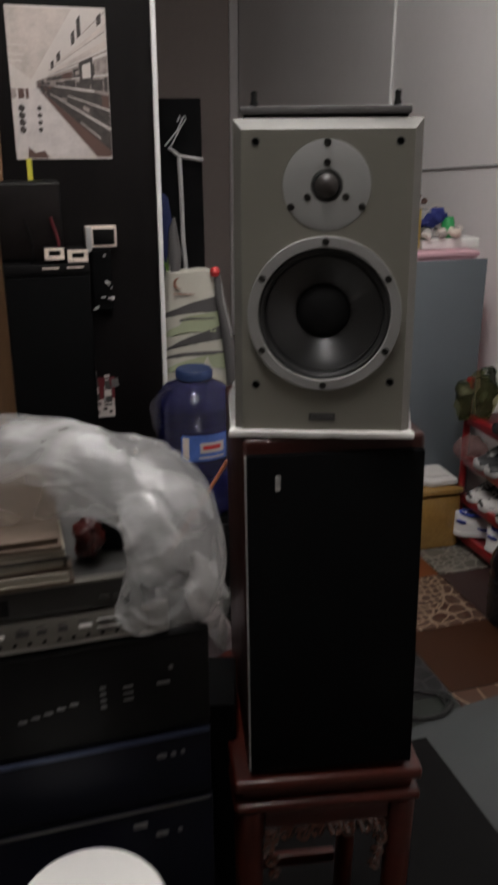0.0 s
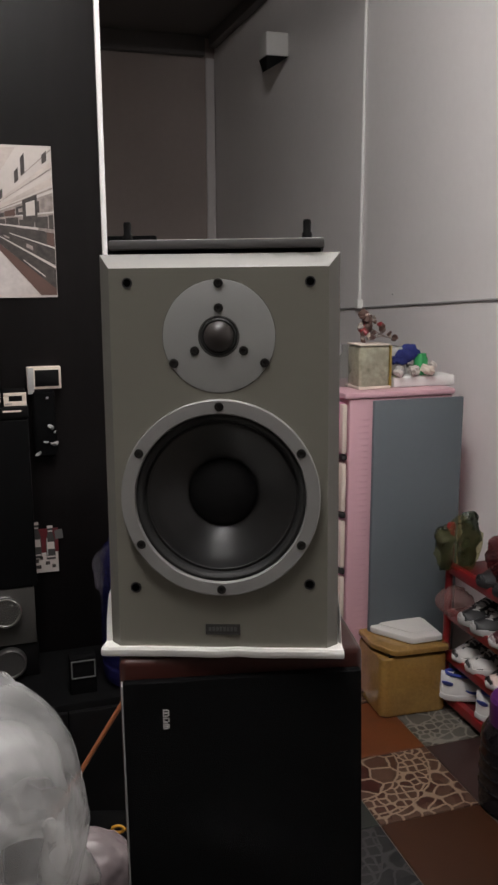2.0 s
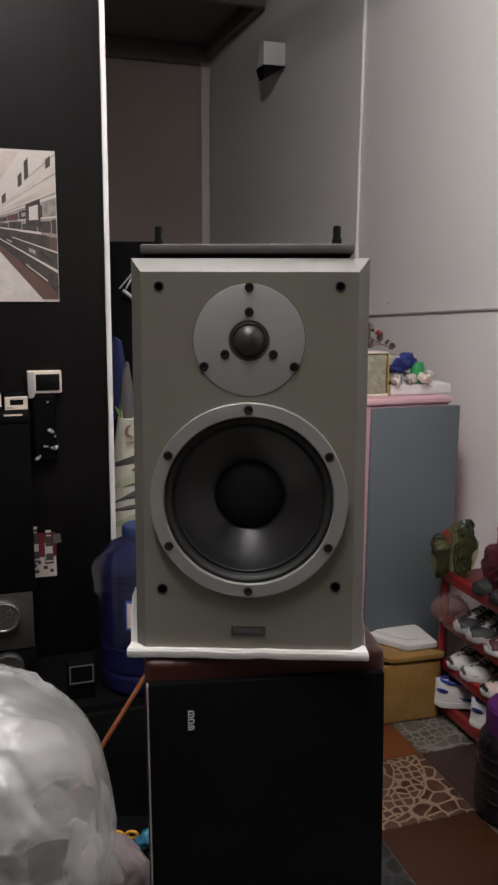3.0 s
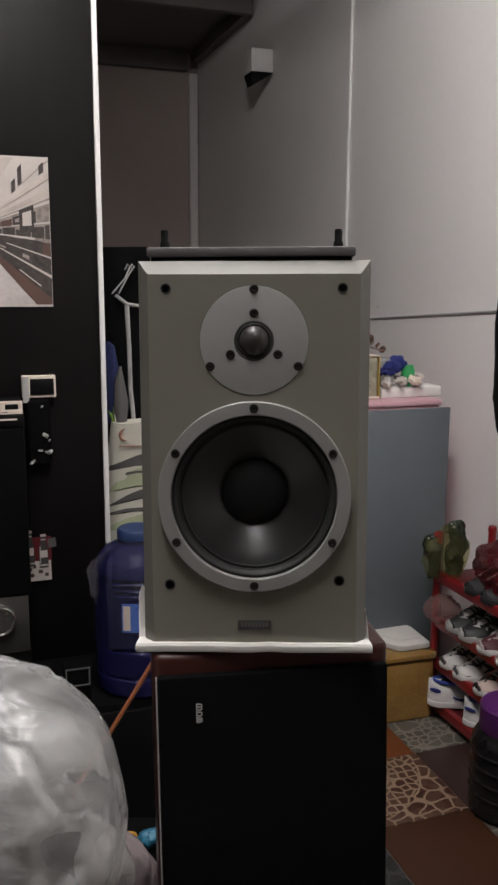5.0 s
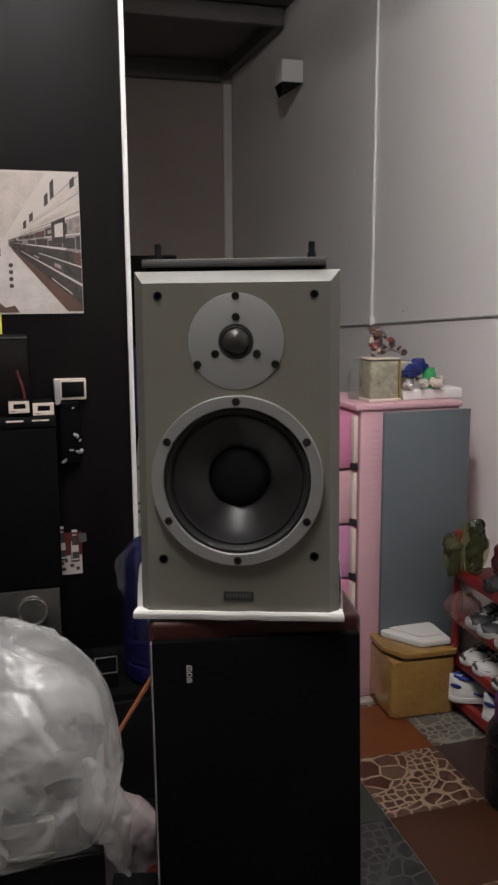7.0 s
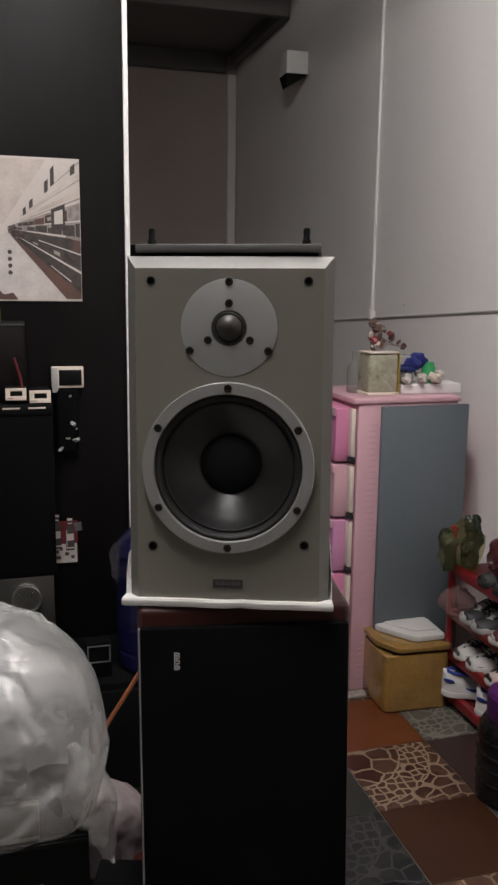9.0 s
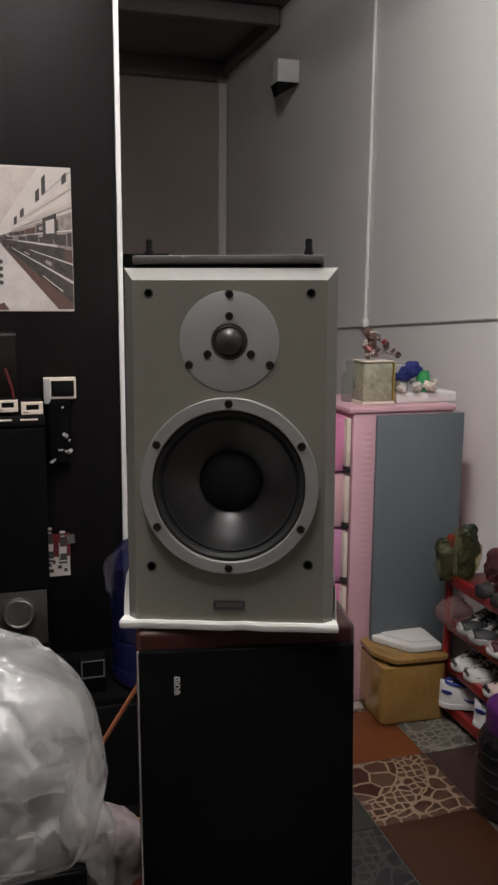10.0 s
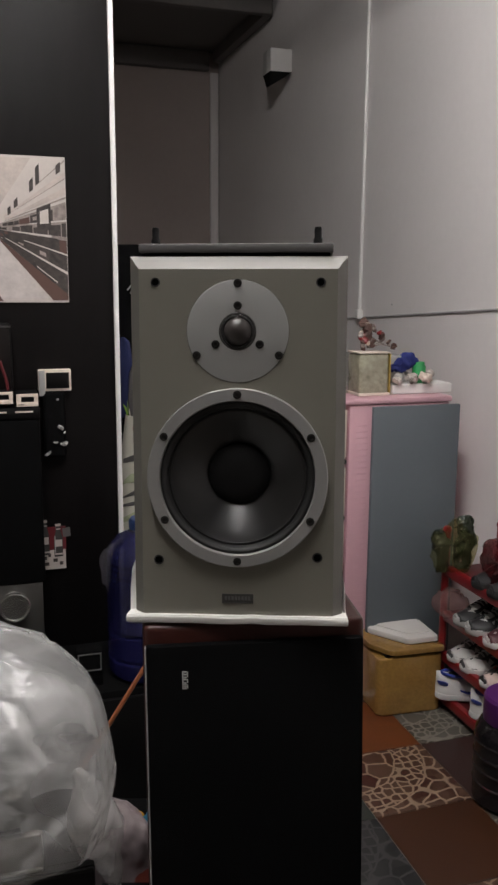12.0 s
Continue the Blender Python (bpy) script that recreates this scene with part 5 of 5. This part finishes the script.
clutter("blue_cloth_roll", ruffle(tube([tuple(q[:3]) for q in spline([(-0.05, 0, 0.06), (-0.01, 0, 0.072), (0.03, 0.0, 0.080), (0.06, 0.0, 0.070)], 30)], [max(0.004, q[0]) for q in spline([(0.010,), (0.026,), (0.024,), (0.006,)], 30)], 28), 0.012, 45), M_NAVY, 0.262, 0.10, "rolled dark blue cloth", "cloth", 0.030)
clutter("green_bottle", lathe([(0.0, 0.0), (0.022, 0.0), (0.024, 0.006), (0.024, 0.055), (0.019, 0.064), (0.019, 0.072), (0.0, 0.073)], 24), M_GREEN, 0.318, 0.09, "small green plastic pot", "pot", 0.036)
for k in range(9):
    r = random.uniform(0.012, 0.022)
    b = bmesh.new()
    bmesh.ops.create_icosphere(b, subdivisions=4, radius=r)
    for v in b.verts:
        v.co.z *= 0.75
    ruffle(b, 0.011, 55, k * 3)
    clutter("crumpled_wrapper", b, (M_PAPER, M_GREYTRIM, M_CREAM, M_PAPERM)[k % 4], 0.215 + 0.018 * k, 0.05 + 0.03 * (k % 3), "crumpled pale wrapper among clutter", "wrapper", r + 0.036)

# taped carton with a foam lid on it
cb = thing("taped_carton", ROOM @ pose(1.330, 2.475, 0) @ pose(0, 0, 0, 0, 0, -3), "carton wrapped in shiny brown tape beside the shoe rack", "carton")


def rounded_block(points, z0, z1, r, m=None, bulge=0.0):
    """An upright block over a plan polygon, its corners rounded by r and its top edge eased."""
    ring = []
    n = len(points)
    for k in range(n):
        p, a, c = (Vector(points[i % n]).to_2d() for i in (k, k - 1, k + 1))
        u, w = (a - p).normalized(), (c - p).normalized()
        for q in range(7):
            t = q / 6
            ring.append((1 - t) ** 2 * (p + u * r) + 2 * t * (1 - t) * p + t * t * (p + w * r))
    mid = sum(ring, Vector((0, 0))) / len(ring)
    b = bmesh.new()
    e = min(0.010, (z1 - z0) * 0.35)
    rows = []
    for z, g in ((z0, 0.97), (z0 + e * 0.4, 1.0), (z0 + e, 1.0 + bulge), ((z0 + z1) / 2, 1.0 + bulge), (z1 - e, 1.0), (z1 - e * 0.3, 0.985), (z1, 0.95), (z1 + 0.001, 0.6)):
        rows.append([b.verts.new((*(mid + (p - mid) * g), z + 0.0016 * noise.noise(Vector((p.x * 30, p.y * 30, z * 9))))) for p in ring])
    for p, q in zip(rows, rows[1:]):
        for i in range(len(p)):
            b.faces.new((p[i], p[(i + 1) % len(p)], q[(i + 1) % len(p)], q[i]))
    b.faces.new(rows[0][::-1])
    b.faces.new(rows[-1])
    if m:
        b.transform(m)
    return b


part("body", rounded_block([(0.0, 0.0), (0.235, 0.0), (0.235, 0.23), (-0.005, 0.23)], 0.0, 0.203, 0.030, bulge=0.008), M_TAPE, cb)
part("lid", rounded_block([(0.040, -0.006), (0.240, -0.006), (0.240, 0.236), (-0.008, 0.236), (-0.008, 0.075)], 0.213, 0.233, 0.024), M_TAPE, cb)
part("seam", box(0.030, 0.228, 0.012, 0.222, 0.2015, 0.2140), M_BLACKP, cb)
fs = thing("foam_slab", ROOM @ pose(1.330, 2.475, 0.235), "greyish foam lid lying on the carton", "lid")
part("slab", rounded_block([(0.115, 0.020), (0.228, 0.015), (0.236, 0.228), (0.075, 0.220), (0.025, 0.150)], 0.0, 0.021, 0.014), M_LID, fs)
part("raised_panel", rounded_block([(0.128, 0.055), (0.215, 0.050), (0.222, 0.210), (0.090, 0.200), (0.060, 0.150)], 0.0212, 0.027, 0.012), M_LID, fs)
solo("pale_scrap", ruffle(box(-0.05, 0.05, -0.02, 0.02, 0.0, 0.012, 0.004, 3), 0.003, 40), M_PAPERM, ROOM @ pose(1.275, 2.62, 0.0), "scrap of grey cloth on the floor", "scrap")

# red shoe rack along the wall
RA, RB = 1.575, 2.500
rk = thing("shoe_rack", ROOM @ pose(RA, RB, 0), "red plastic shoe rack full of shoes", "shoe rack")
# shelves are a darker red than the posts and rails
M_REDDARK = mat("dark_red_shelf", (0.085, 0.008, 0.009), 0.5, vary=0.5, scale=14)
LEV = [0.045, 0.190, 0.335, 0.490]
RL, RD = 0.62, 0.205
for x in (0.0, RD):
    for y in (0.0, -RL):
        part("post", tube([(x, y, 0.0), (x, y, 0.30), (x, y, 0.625)], 0.0125, 14), M_RED, rk)
        part("post_cap", lathe([(0.0, 0.636), (0.011, 0.634), (0.015, 0.626), (0.015, 0.616)], 14, Matrix.Translation((x, y, 0))), M_RED, rk)
for z in LEV:
    sh = part("shelf", box(0.0135, RD - 0.0135, -RL, 0.0, z - 0.004, z + 0.003, 0.002), M_REDDARK, rk)
    part("front_rail", box(-0.010, 0.013, -RL + 0.013, -0.013, z - 0.022, z + 0.012, 0.004), M_RED, sh)
    part("back_rail", box(RD - 0.013, RD + 0.010, -RL + 0.013, -0.013, z - 0.022, z + 0.012, 0.004), M_RED, sh)


def make_shoe(name, m, upper, accent, sole, label, length=0.25):
    """A trainer; toe to -x."""
    s = thing(name, m, label, "shoe", "shoes on the rack")
    L, n, k = length, 28, 24

    def half_width(u):
        return (0.036 + 0.010 * math.sin(math.pi * min(u / 0.62, 1.0))) * max(1 - abs(2 * u - 1) ** 5, 0.02) ** 0.5

    def top(u):
        return 0.036 + 0.016 * min(u / 0.3, 1) + 0.034 * max(0.0, min((u - 0.28) / 0.36, 1.0)) + 0.010 * max(0.0, (u - 0.82) / 0.18)

    def skin(u, a, out=0.0):
        return (L * (u - 0.5), (half_width(u) + out) * math.cos(a) * (1 - 0.22 * math.sin(a) ** 2), 0.018 + (top(u) - 0.018 + out) * math.sin(a))

    b = bmesh.new()
    rows = []
    for z, g in ((0.0, -0.002), (0.004, 0.002), (0.014, 0.0035), (0.021, 0.002)):
        side = [(u, 1) for u in np.linspace(0, 1, n)] + [(u, -1) for u in np.linspace(1, 0, n)[1:-1]]
        rows.append([b.verts.new((L * (u - 0.5) * (1 + 2 * g / L), sd * (half_width(u) + g), z + 0.010 * max(0.0, 0.12 - u))) for u, sd in side])
    for p, q in zip(rows, rows[1:]):
        for i in range(len(p)):
            b.faces.new((p[i], p[(i + 1) % len(p)], q[(i + 1) % len(p)], q[i]))
    b.faces.new(rows[0][::-1])
    b.faces.new(rows[-1])
    part("sole", b, sole, s)
    b = bmesh.new()
    rows = [[b.verts.new(skin(u, math.pi * i / 15)) for i in range(16)] for u in np.linspace(0.005, 0.995, k)]
    for p, q in zip(rows, rows[1:]):
        for i in range(15):
            b.faces.new((p[i], q[i], q[i + 1], p[i + 1]))
    b.faces.new(rows[0])
    b.faces.new(rows[-1][::-1])
    up = part("upper", ruffle(b, 0.0015, 30), upper, s)
    part("collar", tube([(L * 0.24 + 0.048 * math.cos(t), 0.023 * math.sin(t), top(0.74) - 0.004 + 0.006 * math.cos(t)) for t in np.linspace(0, 2 * math.pi, 21)], 0.0055, 8), accent, up)
    part("opening", lathe([(0.0, 0.001), (0.5, 0.001), (1.0, -0.004)], 22, Matrix.Translation((L * 0.24, 0, top(0.74) - 0.001)) @ Matrix.Diagonal((0.046, 0.021, 1, 1))), M_SHOEK, s)
    for sd in (0, 1):
        def at(u, a, out=0.001):
            return skin(u, math.pi - a if sd else a, out)
        part("side_stripe", tube([at(0.34 + 0.045 * q, 0.30 + 0.10 * math.sin(q * 0.8)) for q in range(9)], [0.002 + 0.0035 * math.sin(math.pi * q / 8) for q in range(9)], 8), accent, up)
        part("eyelet_strip", tube([at(0.26 + 0.05 * q, 1.02) for q in range(7)], 0.0042, 8), accent, up)
        part("heel_patch", tube([at(0.86 + 0.03 * q, 0.55) for q in range(5)], [0.010, 0.015, 0.017, 0.015, 0.010], 10, squash=0.35), accent, up)
    part("toe_cap", tube([skin(0.03, a, 0.001) for a in np.linspace(0.1, math.pi - 0.1, 9)], 0.004, 8), upper, up)
    for q in range(5):
        u = 0.30 + 0.055 * q
        part("lace", tube([skin(u, a, 0.0025) for a in np.linspace(1.0, math.pi - 1.0, 6)], 0.0024, 6), sole, up)
    return s


def on_rack(level, dist, turn=0.0, x=0.095):
    return ROOM @ pose(RA + x, RB - dist, LEV[level] + 0.0035, 0, 0, turn)


w1 = make_shoe("white_trainer", on_rack(1, 0.075, 4), M_SHOE1, M_SHOEK, M_SHOEW, "white trainer with black spots on a rack shelf", 0.23)
copy_thing(w1, on_rack(1, 0.165, -3))
w2 = make_shoe("coral_trainer", on_rack(1, 0.265, 6), M_SHOE2, M_SHOEO, M_SHOEW, "white trainer with coral and black panels on a rack shelf", 0.23)
copy_thing(w2, on_rack(1, 0.355, 2))
w3 = make_shoe("green_trainer", on_rack(1, 0.45, 4), M_SHOEG, M_SHOEK, M_SHOEW, "green trainer with white sole on a rack shelf", 0.23)
copy_thing(w3, on_rack(1, 0.545, 4))
b1 = make_shoe("black_trainer", on_rack(2, 0.115, 5, 0.085), M_SHOE3, M_SHOEK, M_GREYTRIM, "black trainer with a white sole on a rack shelf", 0.23)
copy_thing(b1, on_rack(2, 0.200, -4, 0.085))
m1 = make_shoe("maroon_trainer", on_rack(2, 0.290, 3, 0.085), M_SHOE4, M_SHOEW, M_SHOEW, "dark maroon trainer with pale laces on a rack shelf", 0.23)
copy_thing(m1, on_rack(2, 0.380, 6, 0.085))
copy_thing(m1, on_rack(2, 0.470, 0, 0.085))
copy_thing(m1, on_rack(2, 0.555, 3, 0.085))
k1 = make_shoe("dark_slipper", on_rack(3, 0.20, 5, 0.085), M_SHOEK, M_GREYTRIM, M_SHOEK, "flat dark shoe on the top shelf", 0.22)
copy_thing(k1, on_rack(3, 0.30, -6, 0.085))
copy_thing(k1, on_rack(3, 0.40, 3, 0.085))
copy_thing(k1, on_rack(3, 0.50, 0, 0.085))
f1 = make_shoe("blue_white_trainer", ROOM @ pose(RA + 0.075, RB - 0.085, LEV[0] + 0.0125, 0, 0, 162), M_SHOEW, M_SHOEB, M_SHOEW, "white trainer with blue heel and stripe on the rack", 0.25)
copy_thing(f1, ROOM @ pose(RA + 0.105, RB - 0.255, LEV[0] + 0.0125, 0, 0, 150))


def film_bag(name, m, size, material, label, seed, h):
    b = bmesh.new()
    bmesh.ops.create_icosphere(b, subdivisions=5, radius=1)
    for v in b.verts:
        q = v.co.copy()
        v.co = Vector((q.x * size[0], q.y * size[1], max(q.z, -0.75) * size[2] + 0.75 * size[2]))
        if q.z > 0.55:
            v.co.x *= 0.65
            v.co.y *= 0.7
    b.normal_update()
    for v in b.verts:
        q = v.co * 17 + Vector((seed, seed * 1.7, -seed))
        d = noise.voronoi(q + 0.5 * Vector((noise.noise(q), noise.noise(q * 1.3), 0)))[0]
        v.co += v.normal * h * (1.0 * max(0.0, 1 - 2.2 * (d[1] - d[0])) - 0.6 + noise.noise(q * 0.6) + 0.25 * noise.noise(q * 3))
        v.co.z = max(v.co.z, 0.0)
    return solo(name, b, material, m, label, "plastic bag", "bags on the shoe rack")


def boot_shaft(x, dist, z, w, h, tilt, seed):
    """A dark boot leg standing upright, flattened, with a rounded top."""
    prof = spline([(0.0, 0.75), (0.25, 0.9), (0.6, 1.0), (0.82, 0.93), (0.94, 0.66), (0.985, 0.38), (1.0, 0.08)], 30)
    b = tube([(0, 0, q[0] * h) for q in prof], [max(q[1], 0.05) * w for q in prof], 40, squash=0.6)
    b.transform(pose(0, 0, 0, 0, tilt, 0) @ pose(0, 0, 0, 0, 0, 90))
    return solo("dark_boot_leg", ruffle(b, 0.016, 26, seed), M_BOOT, on_rack(3, dist, 0, x) @ pose(0, 0, z), "dark olive boot wrapped in a clear bag", "boot")


M_BOOT = mat("dark_olive_rubber", (0.012, 0.017, 0.008), 0.25, vary=0.5, scale=25)
boot_shaft(-0.030, 0.030, 0.000, 0.026, 0.135, -8, 2)
boot_shaft(0.046, 0.030, 0.000, 0.032, 0.190, 3, 6)
film_bag("yellow_film_bag", on_rack(3, 0.03, 0, 0.014), (0.080, 0.050, 0.098), M_FILM_Y, "clear yellow-green plastic bag round dark boots on the rack", 1.0, 0.016)
film_bag("red_film_bag", on_rack(3, 0.27, 0, 0.10), (0.10, 0.15, 0.105), M_FILM_R, "shiny red plastic bag on top of the shoe rack", 5.0, 0.024)
film_bag("pink_film_bag", on_rack(2, 0.035, 0, 0.01), (0.060, 0.055, 0.050), M_FILM_P, "pinkish clear plastic bag on a rack shelf", 8.0, 0.014)

# big jar with a purple lid
jr = thing("pickle_jar", ROOM @ pose(1.478, 1.955, 0), "large dark plastic jar with a purple lid on the floor", "jar")
prof = [(0.0, 0.0), (0.085, 0.0), (0.098, 0.012)]
for z in (0.06, 0.10, 0.14, 0.18):
    prof += [(0.0985, z - 0.016), (0.0955, z - 0.005), (0.0955, z), (0.1015, z + 0.004), (0.1015, z + 0.008), (0.0985, z + 0.012)]
prof += [(0.098, 0.215), (0.085, 0.238), (0.075, 0.245), (0.075, 0.255)]
part("body", lathe(prof, 40), M_JAR, jr)
part("lid", lathe([(0.078, 0.243), (0.080, 0.247), (0.080, 0.308), (0.074, 0.316), (0.0, 0.318)], 40), M_PURPLE, jr, "purple screw lid")

# dark garment on the wall
gm = tube([tuple(p[:3]) for p in spline([(0.02, 0, 0.52), (0.0, 0, 0.47), (-0.02, 0, 0.30), (-0.035, 0, 0.15), (-0.025, 0, 0.06), (0.0, 0, 0.0)], 26)], [q[0] for q in spline([(0.014,), (0.045,), (0.056,), (0.058,), (0.036,), (0.006,)], 26)], 28, squash=0.55)
gm.transform(pose(0, 0, 0, 0, 0, 90))
solo("dark_jacket", ruffle(gm, 0.006, 14), M_BLACKCLOTH, ROOM @ pose(A_WALL - 0.055, 2.42, 0.905), "black garment hanging on a wall hook", "garment")
solo("wall_hook", tube([(0.0, 0, 0), (-0.05, 0, 0.0), (-0.06, 0, 0.02)], 0.004, 8), M_CHROME, ROOM @ pose(A_WALL - 0.001, 2.42, 1.415), "small metal wall hook", "hook")

# near floor: pale sheet, cable, black cloth
b = bmesh.new()
pts = [(1.06, 1.62), (1.40, 1.66), (1.45, 1.05), (1.05, 1.00), (0.84, 1.24), (0.80, 1.55)]
lo = [b.verts.new((x, y, 0.0005)) for x, y in pts]
hi = [b.verts.new((x, y, 0.003)) for x, y in pts]
b.faces.new(hi)
b.faces.new(lo[::-1])
for i in range(6):
    b.faces.new((lo[i], lo[(i + 1) % 6], hi[(i + 1) % 6], hi[i]))
solo("plastic_sheet", b, M_SHEET, ROOM, "pale grey plastic sheet lying on the tiles", "sheet")
coil = [(0.985 + (0.072 + 0.012 * math.sin(u)) * math.cos(u * 0.42), 1.650 + 0.058 * math.sin(u * 0.42), 0.010 + 0.0012 * (u / 10)) for u in range(48)]
solo("coiled_cable", tube(coil, 0.004, 8), M_RUBBER, ROOM, "coiled black cable on the floor", "cable")
# mat is carried on under the stool, where its black stands for shade
b = ruffle(box(0.10, 0.93, 0.70, 1.53, 0.0, 0.010, 0.004, 2, m=pose(0, 0, 0.006, 0, 0, 0)), 0.003, 12)
solo("black_mat", b, M_BLACKCLOTH, ROOM @ pose(0, 0, 0), "black cloth mat beside the carved stool, extended under it as shade", "mat")
solo("black_carton", box(-0.165, -0.045, 1.19, 1.30, 0.0, 0.520, 0.003), M_CLOTH, Matrix.Identity(4), "narrow black carton standing behind the speaker tower", "carton")
# added black box that shades and hides the tower's left side
solo("tall_black_carton", box(-0.085, -0.020, 1.00, 1.12, 0.0, 0.665, 0.003), M_CLOTH, Matrix.Identity(4), "tall black box added to keep the speaker tower's side dark", "carton")
b = bmesh.new()
bmesh.ops.create_icosphere(b, subdivisions=5, radius=1)
for v in b.verts:
    q = v.co.copy()
    v.co = Vector((0.067 * math.copysign(abs(q.x) ** 0.7, q.x), 0.045 * q.y, 0.085 * (math.copysign(abs(q.z) ** 0.7, q.z) + 1) - 0.014 * q.x * (q.z > 0)))
pk = thing("carrier_bag", pose(-0.096, 1.245, 0.5205), "pale pinkish plastic bag standing on a black carton", "plastic bag")
part("film", ruffle(b, 0.008, 22), mat("dull_pink_film", (0.16, 0.13, 0.133), 0.3, vary=0.25, scale=12), pk)
part("pink_edge", tube([(0.044, -0.040, 0.012), (0.050, -0.042, 0.040), (0.054, -0.036, 0.066)], [0.007, 0.010, 0.004], 12), mat("salmon_pink_plastic", (0.50, 0.13, 0.15), 0.4), pk, "salmon-pink folded edge")
solo("flat_carton", box(-0.26, 0.02, 1.84, 2.02, 0.0, 0.19, 0.004), M_CLOTH, Matrix.Identity(4), "low black carton on the floor behind the tower", "carton")
b = bmesh.new()
bmesh.ops.create_icosphere(b, subdivisions=4, radius=1)
for v in b.verts:
    v.co = Vector((0.030 * v.co.x, 0.022 * v.co.y, 0.024 + 0.024 * v.co.z + 0.35 * 0.03 * v.co.x))
solo("blue_packet", ruffle(b, 0.008, 40), mat("light_blue_plastic", (0.03, 0.16, 0.26), 0.4), pose(-0.106, 1.90, 0.191), "crumpled light blue packet on a low carton", "packet")
sc = thing("scissors", pose(-0.160, 1.915, 0.1905), "scissors with yellow looped handles on a low carton", "scissors")
for s_ in (-1, 1):
    loop = [(s_ * 0.016 + 0.013 * math.cos(t), 0.0, 0.024 + 0.008 * math.sin(t)) for t in np.linspace(0, 2 * math.pi, 17)]
    part("handle", tube(loop, 0.0035, 8), M_YELLOWH, sc)
part("shank", tube([(0.006, 0.0, 0.022), (0.010, 0.0, 0.010), (0.014, 0.0, 0.0)], [0.005, 0.005, 0.003], 8), M_YELLOWH, sc)

# ---- ceiling tubes ----
for k, (a, b_, z, power) in enumerate(TUBES):
    glow = bpy.data.materials.new("tube_glow")
    glow.use_nodes = True
    nt = glow.node_tree
    em = nt.nodes.new("ShaderNodeEmission")
    em.inputs[0].default_value, em.inputs[1].default_value = (1.0, 0.965, 0.95, 1), power
    nt.links.new(em.outputs[0], nt.nodes["Material Output"].inputs[0])
    lt = thing("ceiling_lamp", ROOM @ pose(a, b_, z), "fluorescent tube batten hung below the ceiling", "lamp")
    part("batten", box(-0.025, 0.025, -0.62, 0.62, 0.025, 0.06, 0.004), M_WHITE, lt)
    part("tube", tube([(0, -0.59, 0), (0, 0.59, 0)], 0.013, 12), glow, lt, "glowing fluorescent tube")
    for y in (-0.595, 0.595):
        part("socket", box(-0.014, 0.014, y - 0.004, y + 0.004, -0.014, 0.0245), M_WHITE, lt)
    for y in (-0.5, 0.5):
        part("chain", tube([(0, y, 0.06), (0, y, Z_CEIL + 0.002 - z)], 0.003, 6), M_CHROME, lt)

# ---- floor tiles ----
proto = box(0.0015, TILE - 0.0015, 0.0015, TILE - 0.0015, -0.006, 0.0, 0.0012, 1)
tile_mesh = mesh_of(proto, "tile")
meshes = {}
for key, mm in (("pb", M_PEB_B), ("pl", M_PEB_L), ("pg", M_PEB_G), ("o", M_TILE_O), ("n", M_TILE_N), ("m", M_TILE_M), ("g", M_TILE_G)):
    meshes[key] = tile_mesh.copy()
    meshes[key].materials.append(mm)
for i in range(-7, 3):
    for j in range(-6, 9):
        if (i + j) % 2 == 0:
            key = "pl" if i >= 1 else ("pb" if i == 0 else "pg")
        else:
            key = "m" if i >= 1 else (("o" if j > 0 else "n") if i == 0 else "g")
        t = new("tile", meshes[key])
        t.parent = floor
        w = min(TILE, A_WALL - (1.09 + TILE * i))
        t.matrix_local = pose(1.09 + TILE * i, 1.988 + TILE * j, -0.0003 * ((i * 7 + j * 3) % 4)) @ Matrix.Diagonal((w / TILE, 1, 1, 1))
